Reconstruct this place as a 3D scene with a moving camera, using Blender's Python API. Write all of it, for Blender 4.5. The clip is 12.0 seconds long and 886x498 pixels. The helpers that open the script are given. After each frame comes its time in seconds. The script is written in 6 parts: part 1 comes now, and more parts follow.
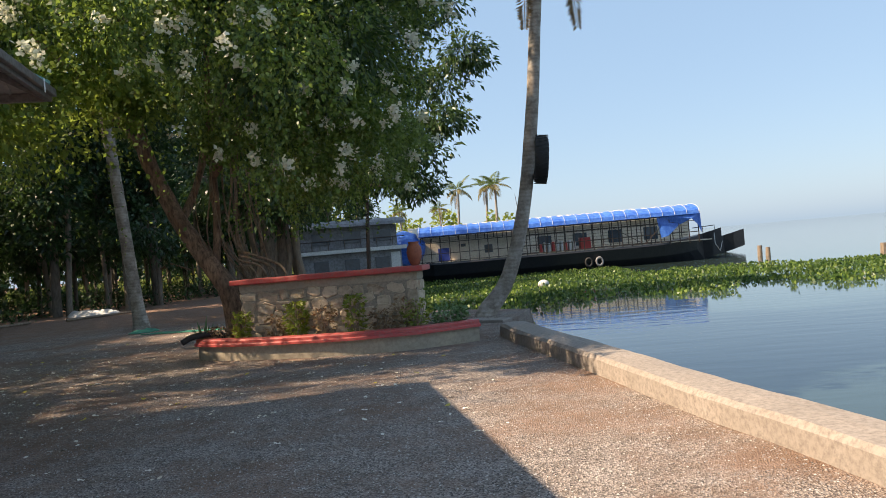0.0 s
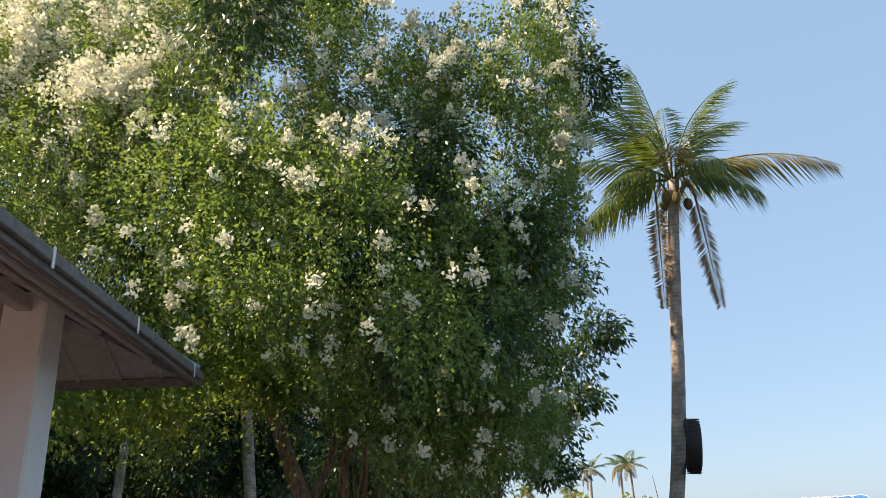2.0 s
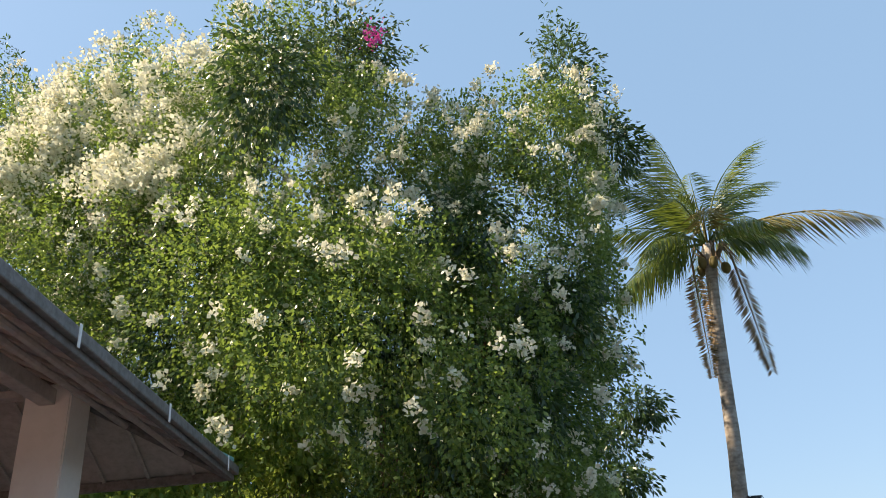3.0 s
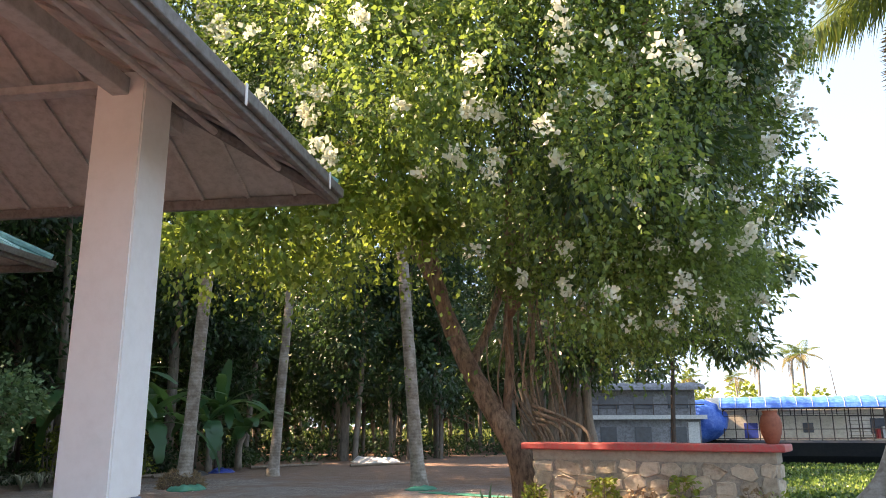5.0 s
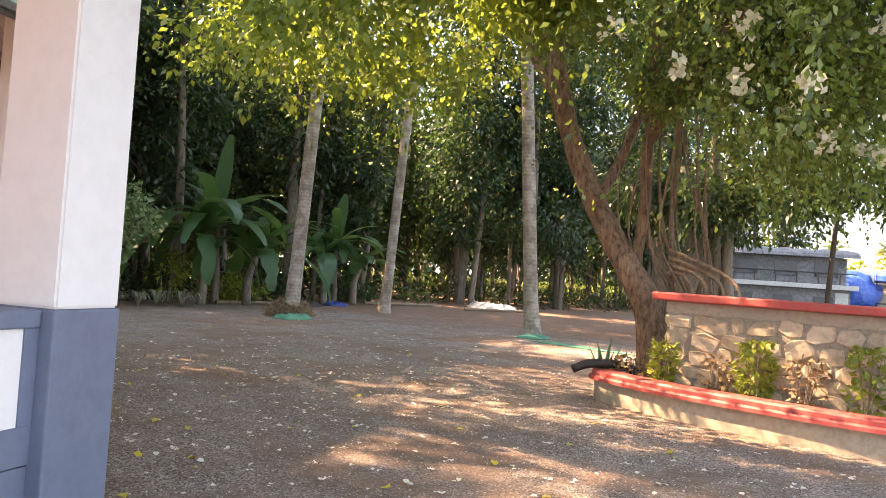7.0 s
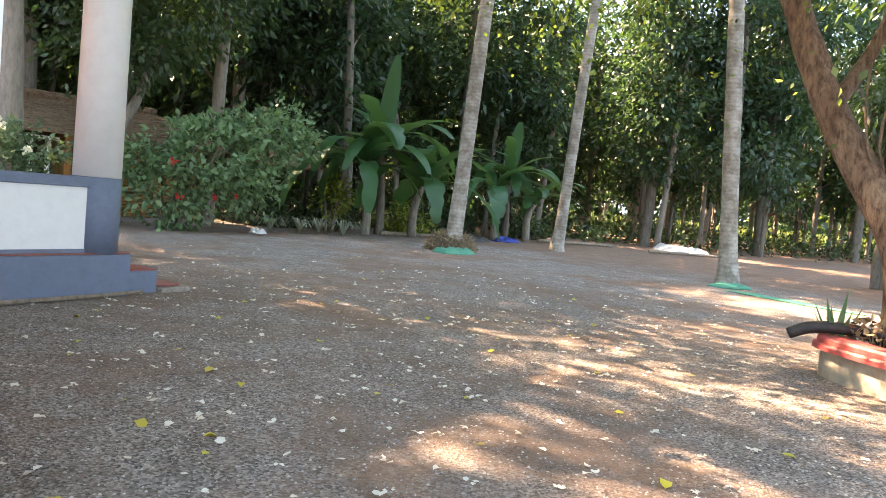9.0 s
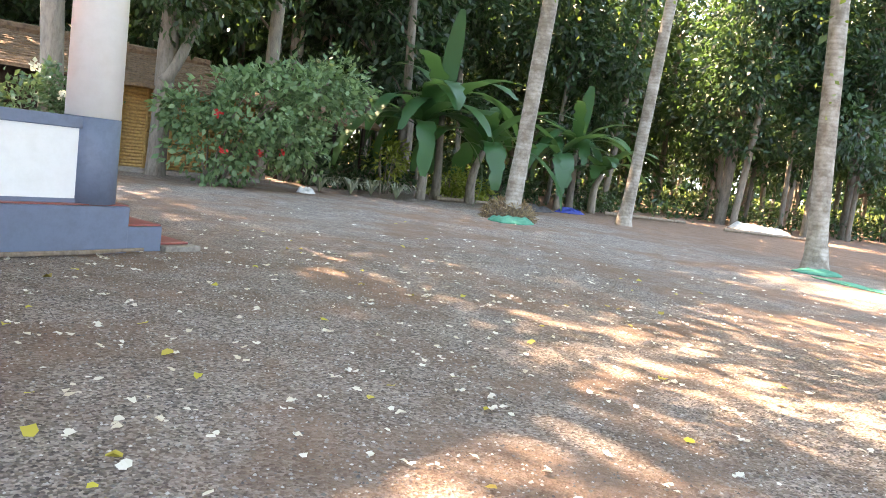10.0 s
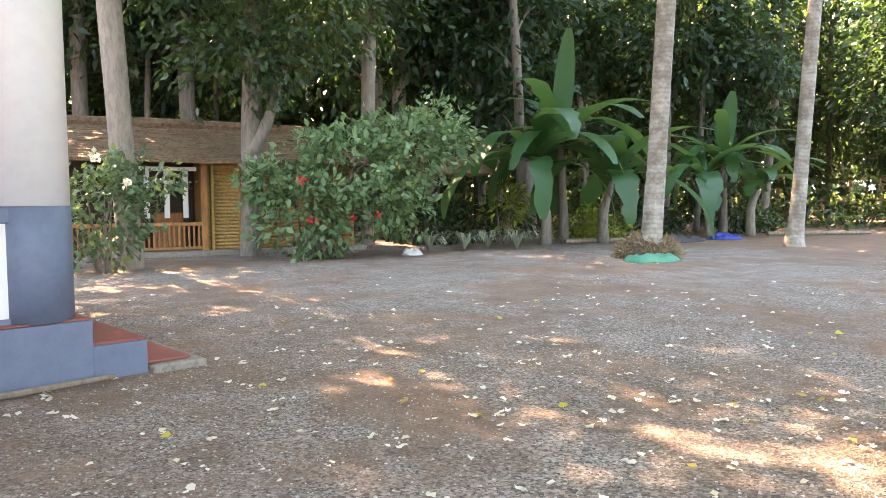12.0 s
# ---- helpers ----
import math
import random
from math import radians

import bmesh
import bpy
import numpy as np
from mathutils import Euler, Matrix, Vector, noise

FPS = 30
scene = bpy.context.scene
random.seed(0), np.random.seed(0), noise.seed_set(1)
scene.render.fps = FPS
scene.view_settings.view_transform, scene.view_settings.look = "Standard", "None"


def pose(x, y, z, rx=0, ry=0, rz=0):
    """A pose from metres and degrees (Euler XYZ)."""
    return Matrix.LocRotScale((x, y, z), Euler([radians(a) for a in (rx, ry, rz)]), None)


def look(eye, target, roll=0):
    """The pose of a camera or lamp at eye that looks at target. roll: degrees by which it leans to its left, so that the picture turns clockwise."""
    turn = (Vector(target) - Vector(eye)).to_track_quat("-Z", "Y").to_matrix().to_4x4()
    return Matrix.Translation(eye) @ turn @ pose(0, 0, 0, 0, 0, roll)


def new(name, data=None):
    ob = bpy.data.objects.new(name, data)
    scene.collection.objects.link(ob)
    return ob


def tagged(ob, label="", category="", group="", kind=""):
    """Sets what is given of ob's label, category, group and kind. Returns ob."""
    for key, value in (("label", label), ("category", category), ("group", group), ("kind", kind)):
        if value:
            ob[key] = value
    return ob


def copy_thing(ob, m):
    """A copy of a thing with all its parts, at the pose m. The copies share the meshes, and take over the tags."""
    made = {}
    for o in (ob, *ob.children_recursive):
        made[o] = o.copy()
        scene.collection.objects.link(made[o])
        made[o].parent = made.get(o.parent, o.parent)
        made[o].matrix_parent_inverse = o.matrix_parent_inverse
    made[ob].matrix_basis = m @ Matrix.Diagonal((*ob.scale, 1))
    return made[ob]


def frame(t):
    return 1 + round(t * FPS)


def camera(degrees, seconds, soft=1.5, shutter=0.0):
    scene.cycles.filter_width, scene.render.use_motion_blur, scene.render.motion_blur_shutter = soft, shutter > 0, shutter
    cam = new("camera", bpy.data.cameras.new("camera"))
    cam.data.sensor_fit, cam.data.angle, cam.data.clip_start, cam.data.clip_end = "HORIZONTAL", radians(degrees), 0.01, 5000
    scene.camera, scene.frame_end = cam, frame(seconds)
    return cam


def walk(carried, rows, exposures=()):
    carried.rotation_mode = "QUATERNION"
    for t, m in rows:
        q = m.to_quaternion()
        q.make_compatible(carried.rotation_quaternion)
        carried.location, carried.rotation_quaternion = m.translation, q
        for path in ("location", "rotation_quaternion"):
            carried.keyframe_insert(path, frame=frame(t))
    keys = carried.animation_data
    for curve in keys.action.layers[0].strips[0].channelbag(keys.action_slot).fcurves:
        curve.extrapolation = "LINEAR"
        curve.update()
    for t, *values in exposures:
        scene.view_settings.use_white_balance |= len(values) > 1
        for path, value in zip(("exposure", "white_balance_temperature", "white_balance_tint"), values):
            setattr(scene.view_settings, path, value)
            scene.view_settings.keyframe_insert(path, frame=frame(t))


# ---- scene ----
cam = camera(60.4, 12.0, soft=0.9)

PATH = [
    (0, (2.029, -1.95, 1.55), (1.879, 0.045, 1.554), -5.0),
    (0.5, (1.984, -1.92, 1.64), (1.633, 0.045, 1.751), -4.2),
    (1, (1.935, -1.842, 1.701), (1.569, 0.1, 2.005), -4.5),
    (1.5, (1.883, -1.693, 1.768), (1.491, 0.197, 2.292), -3.1),
    (2, (1.776, -1.489, 1.804), (1.376, 0.334, 2.523), -3.0),
    (2.5, (1.557, -1.269, 1.835), (1.174, 0.49, 2.706), -4.7),
    (2.7, (1.477, -1.194, 1.832), (1.094, 0.534, 2.763), -5.3),
    (4.3, (1.096, -0.109, 1.664), (0.429, 1.61, 2.439), -1.9),
    (4.5, (1.011, 0.021, 1.626), (0.277, 1.76, 2.288), -1.0),
    (5, (0.915, 0.442, 1.566), (0.103, 2.212, 2.02), -0.2),
    (5.5, (0.78, 0.877, 1.491), (-0.021, 2.688, 1.772), 0.6),
    (6, (0.621, 1.292, 1.468), (-0.264, 3.072, 1.684), 2.8),
    (6.5, (0.458, 1.814, 1.416), (-0.578, 3.517, 1.574), 3.6),
    (6.7, (0.324, 2.036, 1.404), (-0.749, 3.719, 1.526), 3.8),
    (8.3, (-0.421, 3.558, 1.256), (-1.731, 5.065, 1.13), 3.9),
    (8.5, (-0.545, 3.702, 1.274), (-1.893, 5.173, 1.134), 4.5),
    (9, (-0.831, 4.155, 1.229), (-2.3, 5.506, 1.097), 5.4),
    (9.5, (-1.175, 4.604, 1.204), (-2.721, 5.863, 1.042), 6.1),
    (10, (-1.513, 5.067, 1.162), (-3.079, 6.289, 0.928), 7.5),
    (10.5, (-1.848, 5.532, 1.168), (-3.463, 6.685, 0.915), 5.6),
    (11, (-2.259, 5.957, 1.172), (-3.914, 7.049, 0.912), 3.2),
    (11.5, (-2.61, 6.4, 1.192), (-4.314, 7.429, 1.005), -0.2),
    (12, (-3.062, 6.783, 1.176), (-4.848, 7.674, 1.037), -0.2),
]
walk(cam, [(t, look(eye, target, roll)) for t, eye, target, roll in PATH],
     [(0, 0.98, 7750, 14), (1.0, 1.18, 7900, 16), (1.5, 1.14, 7900, 16), (2.5, 0.94, 7450, 12), (4.5, 1.76, 7750, 16), (5.5, 2.5, 9700, 27), (6.7, 2.8, 10500, 29), (8.4, 3.3, 9400, 23), (9.0, 3.38, 8900, 20), (10.0, 3.85, 9000, 22), (12, 4.0, 9400, 25)])

# ---------------------------------------------------------------- light
SUN_EL, SUN_TO = radians(43.8), Vector((-0.97, -0.22, 0)).normalized()
world = bpy.data.worlds.new("sky")
scene.world = world
world.use_nodes = True
wn = world.node_tree
sky = wn.nodes.new("ShaderNodeTexSky")
sky.sky_type = "NISHITA"
sky.sun_disc = False
sky.sun_elevation = SUN_EL
sky.sun_rotation = math.atan2(SUN_TO.x, SUN_TO.y)
sky.air_density, sky.dust_density, sky.ozone_density = 1.0, 1.0, 2.0
haze = wn.nodes.new("ShaderNodeMix")
haze.data_type = "RGBA"
haze.inputs[0].default_value = 0.62
haze.inputs[7].default_value = (2.1, 3.7, 6.0, 1)
wn.links.new(sky.outputs[0], haze.inputs[6])
wn.links.new(haze.outputs[2], wn.nodes["Background"].inputs[0])
wn.nodes["Background"].inputs[1].default_value = 0.094
sun_data = bpy.data.lights.new("sun", "SUN")
sun_data.energy, sun_data.angle, sun_data.color = 5.0, radians(0.6), (1.0, 0.88, 0.72)
sun = new("sun", sun_data)
sun_dir = SUN_TO * math.cos(SUN_EL) + Vector((0, 0, math.sin(SUN_EL)))
sun.matrix_world = look(sun_dir * 60, (0, 0, 0))

# ---------------------------------------------------------------- helpers
R = random.Random(7)
RN = np.random.default_rng(11)


def thing(name, label, category, group="", m=None):
    ob = tagged(new(name), label, category, group)
    ob.empty_display_size = 0.2
    if m is not None:
        ob.matrix_world = m
    return ob


def finish(me, mat, smooth):
    me.materials.append(mat)
    if smooth:
        me.polygons.foreach_set("use_smooth", [True] * len(me.polygons))
    me.update()
    return me


def part(name, bm, mat, parent=None, label="", smooth=False, m=None):
    me = bpy.data.meshes.new(name)
    bmesh.ops.recalc_face_normals(bm, faces=bm.faces[:])
    bm.to_mesh(me)
    bm.free()
    ob = new(name, finish(me, mat, smooth))
    if parent is not None:
        ob.parent = parent
    if m is not None:
        ob.matrix_local = m
    if label:
        ob["label"] = label
    return ob


def np_part(name, verts, faces, mat, parent=None, label="", smooth=False):
    me = bpy.data.meshes.new(name)
    verts, faces = np.asarray(verts, np.float32), np.asarray(faces, np.int32)
    n, k = faces.shape
    me.vertices.add(len(verts))
    me.vertices.foreach_set("co", verts.ravel())
    me.loops.add(n * k)
    me.loops.foreach_set("vertex_index", faces.ravel())
    me.polygons.add(n)
    me.polygons.foreach_set("loop_start", np.arange(0, n * k, k, dtype=np.int32))
    me.update(calc_edges=True)
    ob = new(name, finish(me, mat, smooth))
    if parent is not None:
        ob.parent = parent
    if label:
        ob["label"] = label
    return ob


def structure(ob, label, category):
    return tagged(ob, label, category, kind="structure")


def box(bm, x0, x1, y0, y1, z0, z1, bevel=0.0):
    r = bmesh.ops.create_cube(bm, size=1, matrix=Matrix.Translation(((x0 + x1) / 2, (y0 + y1) / 2, (z0 + z1) / 2))
                              @ Matrix.Diagonal((x1 - x0, y1 - y0, z1 - z0, 1)))
    if bevel:
        vs = set(r["verts"])
        es = [e for e in bm.edges if e.verts[0] in vs and e.verts[1] in vs]
        bmesh.ops.bevel(bm, geom=es, offset=bevel, segments=2, affect="EDGES", profile=0.5)
    return bm


def boxm(*a, bevel=0.0):
    return box(bmesh.new(), *a, bevel=bevel)


def tube(bm, pts, radii, seg=8, rough=0.0, cap=True):
    """A tapered tube through pts."""
    pts = [Vector(p) for p in pts]
    rings = []
    for i, p in enumerate(pts):
        d = (pts[min(i + 1, len(pts) - 1)] - pts[max(i - 1, 0)]).normalized()
        a = d.cross(Vector((0.3, 1, 0.1)) if abs(d.y) < 0.9 else Vector((1, 0, 0))).normalized()
        b = d.cross(a)
        ring = []
        for k in range(seg):
            t = 2 * math.pi * k / seg
            r = radii[i] * (1 + rough * noise.noise(Vector((p.x * 3 + k * 1.7, p.y * 3, p.z * 2.2))))
            ring.append(bm.verts.new(p + (a * math.cos(t) + b * math.sin(t)) * r))
        rings.append(ring)
    for r0, r1 in zip(rings, rings[1:]):
        for k in range(seg):
            bm.faces.new((r0[k], r0[(k + 1) % seg], r1[(k + 1) % seg], r1[k]))
    if cap:
        bm.faces.new(rings[0][::-1])
        bm.faces.new(rings[-1])
    return bm


def smooth_path(pts, n):
    """Catmull-Rom through pts (and radii as a fourth value)."""
    P = np.array(pts, float)
    P = np.vstack([2 * P[0] - P[1], P, 2 * P[-1] - P[-2]])
    out = []
    for i in range(1, len(P) - 2):
        for s in np.linspace(0, 1, n, endpoint=False):
            a, b, c, d = P[i - 1], P[i], P[i + 1], P[i + 2]
            out.append(0.5 * (2 * b + (c - a) * s + (2 * a - 5 * b + 4 * c - d) * s * s + (3 * b - a - 3 * c + d) * s ** 3))
    out.append(P[-2])
    return np.array(out)


# ---------------------------------------------------------------- materials
def nodes(name):
    m = bpy.data.materials.new(name)
    m.use_nodes = True
    return m, m.node_tree, m.node_tree.nodes["Principled BSDF"]


def ramp(nt, src, stops):
    r = nt.nodes.new("ShaderNodeValToRGB")
    e = r.color_ramp.elements
    while len(e) > len(stops):
        e.remove(e[-1])
    for i, (p, c) in enumerate(stops):
        el = e[i] if i < len(e) else e.new(p)
        el.position, el.color = p, (*c, 1)
    nt.links.new(src, r.inputs[0])
    return r.outputs[0]


def tex_noise(nt, scale, detail=4.0, rough=0.6, vec=None):
    n = nt.nodes.new("ShaderNodeTexNoise")
    n.inputs["Scale"].default_value, n.inputs["Detail"].default_value, n.inputs["Roughness"].default_value = scale, detail, rough
    if vec is None:
        g = nt.nodes.new("ShaderNodeNewGeometry")
        vec = g.outputs["Position"]
    nt.links.new(vec, n.inputs["Vector"])
    return n.outputs["Fac"]


def mix(nt, fac, a, b, mode="MIX"):
    n = nt.nodes.new("ShaderNodeMix")
    n.data_type, n.blend_type = "RGBA", mode
    for s, v in ((n.inputs[0], fac), (n.inputs[6], a), (n.inputs[7], b)):
        if isinstance(v, (int, float)):
            s.default_value = v
        elif isinstance(v, tuple):
            s.default_value = (*v, 1)
        else:
            nt.links.new(v, s)
    return n.outputs[2]


def bump(nt, bsdf, height, strength, dist):
    b = nt.nodes.new("ShaderNodeBump")
    b.inputs["Strength"].default_value, b.inputs["Distance"].default_value = strength, dist
    nt.links.new(height, b.inputs["Height"])
    nt.links.new(b.outputs[0], bsdf.inputs["Normal"])


def stretched(nt, sx, sy, sz, obj=False):
    mp = nt.nodes.new("ShaderNodeMapping")
    mp.inputs["Scale"].default_value = (sx, sy, sz)
    if obj:
        c = nt.nodes.new("ShaderNodeTexCoord")
        nt.links.new(c.outputs["Object"], mp.inputs[0])
    else:
        g = nt.nodes.new("ShaderNodeNewGeometry")
        nt.links.new(g.outputs["Position"], mp.inputs[0])
    return mp.outputs[0]


def surf(name, c1, c2, c3=None, big=0.8, fine=25.0, rough=0.8, bmp=0.3, dist=0.01, metal=0.0, vec=None, vary=0.0):
    """A worn surface: two tones in large stains, a third in fine grain, and relief."""
    m, nt, b = nodes(name)
    v = stretched(nt, *vec, obj=True) if vec else None
    f1 = ramp(nt, tex_noise(nt, big, 5, 0.62, v), [(0.3, (0, 0, 0)), (0.7, (1, 1, 1))])
    col = mix(nt, f1, c1, c2)
    nf = tex_noise(nt, fine, 4, 0.7, v)
    f2 = ramp(nt, nf, [(0.42, (0, 0, 0)), (0.72, (1, 1, 1))])
    col = mix(nt, f2, col, c3 or tuple(x * 0.72 for x in c1))
    if vary:
        oi = nt.nodes.new("ShaderNodeObjectInfo")
        col = mix(nt, vary, col, ramp(nt, oi.outputs["Random"], [(0.0, tuple(x * 0.45 for x in c1)), (0.5, c2), (1.0, tuple(min(1, x * 1.35) for x in c2))]))
    nt.links.new(col, b.inputs["Base Color"])
    b.inputs["Roughness"].default_value, b.inputs["Metallic"].default_value = rough, metal
    bump(nt, b, nf, bmp, dist)
    return m


def leaf_mat(name, tones, trans=0.35, rough=0.45, tcol=None):
    """Leaves: tones spread over the single leaves, light shining through."""
    m, nt, b = nodes(name)
    g = nt.nodes.new("ShaderNodeNewGeometry")
    n = len(tones)
    col = ramp(nt, g.outputs["Random Per Island"], [(i / max(1, n - 1), t) for i, t in enumerate(tones)])
    col = mix(nt, ramp(nt, tex_noise(nt, 0.55, 3), [(0.35, (0, 0, 0)), (0.65, (1, 1, 1))]), col, mix(nt, 0.3, col, tones[0], "MIX"))
    nt.links.new(col, b.inputs["Base Color"])
    b.inputs["Roughness"].default_value = rough
    t = nt.nodes.new("ShaderNodeBsdfTranslucent")
    if tcol:
        nt.links.new(mix(nt, 0.6, col, tcol), t.inputs[0])
    else:
        nt.links.new(col, t.inputs[0])
    mx = nt.nodes.new("ShaderNodeMixShader")
    mx.inputs[0].default_value = trans
    nt.links.new(b.outputs[0], mx.inputs[1])
    nt.links.new(t.outputs[0], mx.inputs[2])
    nt.links.new(mx.outputs[0], nt.nodes["Material Output"].inputs[0])
    return m


STRIP = (3.770, 3.713, 0)


def gravel_material():
    m, nt, b = nodes("gravel_ground")
    g = nt.nodes.new("ShaderNodeNewGeometry")
    pos = g.outputs["Position"]
    vor = nt.nodes.new("ShaderNodeTexVoronoi")
    vor.inputs["Scale"].default_value = 72
    nt.links.new(pos, vor.inputs["Vector"])
    stone = ramp(nt, vor.outputs["Color"], [(0.12, (0.085, 0.074, 0.07)), (0.38, (0.215, 0.188, 0.17)), (0.62, (0.35, 0.31, 0.285)), (0.9, (0.54, 0.49, 0.45))])
    soil = mix(nt, tex_noise(nt, 30, 4), (0.31, 0.19, 0.13), (0.22, 0.145, 0.105))
    big = tex_noise(nt, 0.32, 5, 0.62)
    # red earth under the trees towards the grove, gravel elsewhere
    sep = nt.nodes.new("ShaderNodeSeparateXYZ")
    nt.links.new(pos, sep.inputs[0])
    mth = nt.nodes.new("ShaderNodeMath")
    mth.operation = "MULTIPLY_ADD"
    mth.inputs[1].default_value, mth.inputs[2].default_value = 0.085, -1.62
    nt.links.new(sep.outputs["Y"], mth.inputs[0])
    add = nt.nodes.new("ShaderNodeMath")
    add.operation = "ADD"
    nt.links.new(mth.outputs[0], add.inputs[0])
    nt.links.new(big, add.inputs[1])
    far_soil = ramp(nt, add.outputs[0], [(0.45, (0, 0, 0)), (0.75, (1, 1, 1))])
    patch = ramp(nt, tex_noise(nt, 0.5, 6, 0.7), [(0.44, (0, 0, 0)), (0.6, (0.8, 0.8, 0.8))])
    msk = mix(nt, 1.0, far_soil, patch, "LIGHTEN")
    # worn strip of red earth in front of the hall's steps
    mp = nt.nodes.new("ShaderNodeMapping")
    mp.inputs["Location"].default_value = (3.0, -3.9, 0)
    mp.inputs["Rotation"].default_value = (0, 0, radians(-25))
    mp.inputs["Scale"].default_value = (0.36, 0.85, 1)
    mp.vector_type = "POINT"
    nt.links.new(pos, mp.inputs[0])
    ln = nt.nodes.new("ShaderNodeVectorMath")
    ln.operation = "DISTANCE"
    ln.inputs[1].default_value = STRIP
    nt.links.new(mp.outputs[0], ln.inputs[0])
    wob = nt.nodes.new("ShaderNodeMath")
    wob.operation = "ADD"
    nt.links.new(ln.outputs["Value"], wob.inputs[0])
    nt.links.new(tex_noise(nt, 1.6, 5, 0.65), wob.inputs[1])
    strip = ramp(nt, wob.outputs[0], [(0.75, (0.75, 0.75, 0.75)), (1.45, (0, 0, 0))])
    msk = mix(nt, 1.0, msk, strip, "LIGHTEN")
    dirt = ramp(nt, tex_noise(nt, 2.2, 5, 0.7), [(0.35, (0.70, 0.62, 0.56)), (0.7, (1.05, 1.0, 0.97))])
    col = mix(nt, 1.0, mix(nt, msk, stone, soil), dirt, "MULTIPLY")
    nt.links.new(col, b.inputs["Base Color"])
    b.inputs["Roughness"].default_value = 0.9
    bump(nt, b, vor.outputs["Distance"], 1.0, 0.013)
    return m


def water_material():
    m, nt, b = nodes("lake_water")
    b.inputs["Base Color"].default_value = (0.035, 0.06, 0.062, 1)
    b.inputs["Roughness"].default_value = 0.06
    b.inputs["IOR"].default_value = 1.33
    v = stretched(nt, 0.5, 1.6, 1)
    n1 = tex_noise(nt, 1.4, 3, 0.5, v)
    bump(nt, b, n1, 0.12, 0.05)
    return m


def palm_bark():
    m, nt, b = nodes("palm_bark")
    w = nt.nodes.new("ShaderNodeTexWave")
    w.wave_type, w.bands_direction = "BANDS", "Z"
    w.inputs["Scale"].default_value, w.inputs["Distortion"].default_value, w.inputs["Detail"].default_value = 3.4, 5.0, 4
    w.inputs["Detail Scale"].default_value = 2.0
    c = nt.nodes.new("ShaderNodeTexCoord")
    nt.links.new(c.outputs["Object"], w.inputs[0])
    ring = ramp(nt, w.outputs["Fac"], [(0.0, (0.345, 0.305, 0.27)), (0.2, (0.38, 0.34, 0.305)), (1.0, (0.42, 0.38, 0.34))])
    lich = ramp(nt, tex_noise(nt, 3.5, 6, 0.7), [(0.4, (0.55, 0.5, 0.45)), (0.62, (1.1, 1.08, 1.05))])
    nt.links.new(mix(nt, 1.0, ring, lich, "MULTIPLY"), b.inputs["Base Color"])
    b.inputs["Roughness"].default_value = 0.88
    bump(nt, b, w.outputs["Fac"], 0.2, 0.008)
    return m


M_GROUND = gravel_material()
M_WATER = water_material()
M_PALMBARK = palm_bark()
M_PEBBLE = surf("pebble", (0.24, 0.21, 0.19), (0.36, 0.32, 0.29), (0.10, 0.09, 0.085), big=9, fine=55, rough=0.85, bmp=0.2, dist=0.002)
M_CONCRETE = surf("weathered_concrete", (0.28, 0.24, 0.205), (0.36, 0.31, 0.27), (0.18, 0.15, 0.13), big=1.6, fine=22, rough=0.9, bmp=0.4, dist=0.008)
M_PLASTER = surf("planter_plaster", (0.48, 0.40, 0.29), (0.37, 0.32, 0.25), (0.30, 0.25, 0.19), big=1.5, fine=16, rough=0.9, bmp=0.25, dist=0.005)
M_RED = surf("red_oxide_paint", (0.56, 0.075, 0.07), (0.46, 0.07, 0.065), (0.40, 0.13, 0.11), big=2.2, fine=20, rough=0.55, bmp=0.2, dist=0.004)
M_STONE = surf("rubble_stone", (0.48, 0.38, 0.28), (0.60, 0.49, 0.36), (0.26, 0.20, 0.15), big=2.2, fine=17, rough=0.92, bmp=0.7, dist=0.02, vary=0.35)
M_MORTAR = surf("mortar", (0.38, 0.33, 0.26), (0.30, 0.26, 0.21), (0.20, 0.17, 0.14), big=3, fine=28, rough=0.95, bmp=0.6, dist=0.015)
M_WHITE = surf("white_paint", (0.83, 0.825, 0.81), (0.80, 0.795, 0.78), (0.77, 0.76, 0.74), big=0.9, fine=9, rough=0.6, bmp=0.08, dist=0.003)
M_BLUE = surf("blue_grey_paint", (0.135, 0.175, 0.25), (0.15, 0.19, 0.27), (0.12, 0.15, 0.21), big=1.3, fine=10, rough=0.55, bmp=0.1, dist=0.003)
M_REDFLOOR = surf("red_oxide_floor", (0.36, 0.09, 0.075), (0.30, 0.085, 0.07), (0.24, 0.08, 0.07), big=2, fine=14, rough=0.5, bmp=0.1, dist=0.003)
M_STEEL = surf("grey_painted_steel", (0.19, 0.18, 0.175), (0.24, 0.225, 0.22), (0.12, 0.105, 0.095), big=1.5, fine=18, rough=0.6, bmp=0.1, dist=0.002, metal=0.2)
M_SHEET_IN = surf("grey_roof_sheet_underside", (0.44, 0.43, 0.42), (0.50, 0.49, 0.48), (0.34, 0.325, 0.31), big=0.7, fine=12, rough=0.55, bmp=0.08, dist=0.002, metal=0.1)
M_TEAL = surf("teal_roof_sheet", (0.15, 0.36, 0.34), (0.22, 0.43, 0.40), (0.12, 0.25, 0.24), big=0.8, fine=11, rough=0.5, bmp=0.1, dist=0.003)
M_BARK = surf("rough_bark", (0.20, 0.11, 0.07), (0.44, 0.29, 0.20), (0.06, 0.035, 0.025), big=4.0, fine=20, rough=0.95, bmp=1.0, dist=0.04, vec=(1, 1, 0.35))
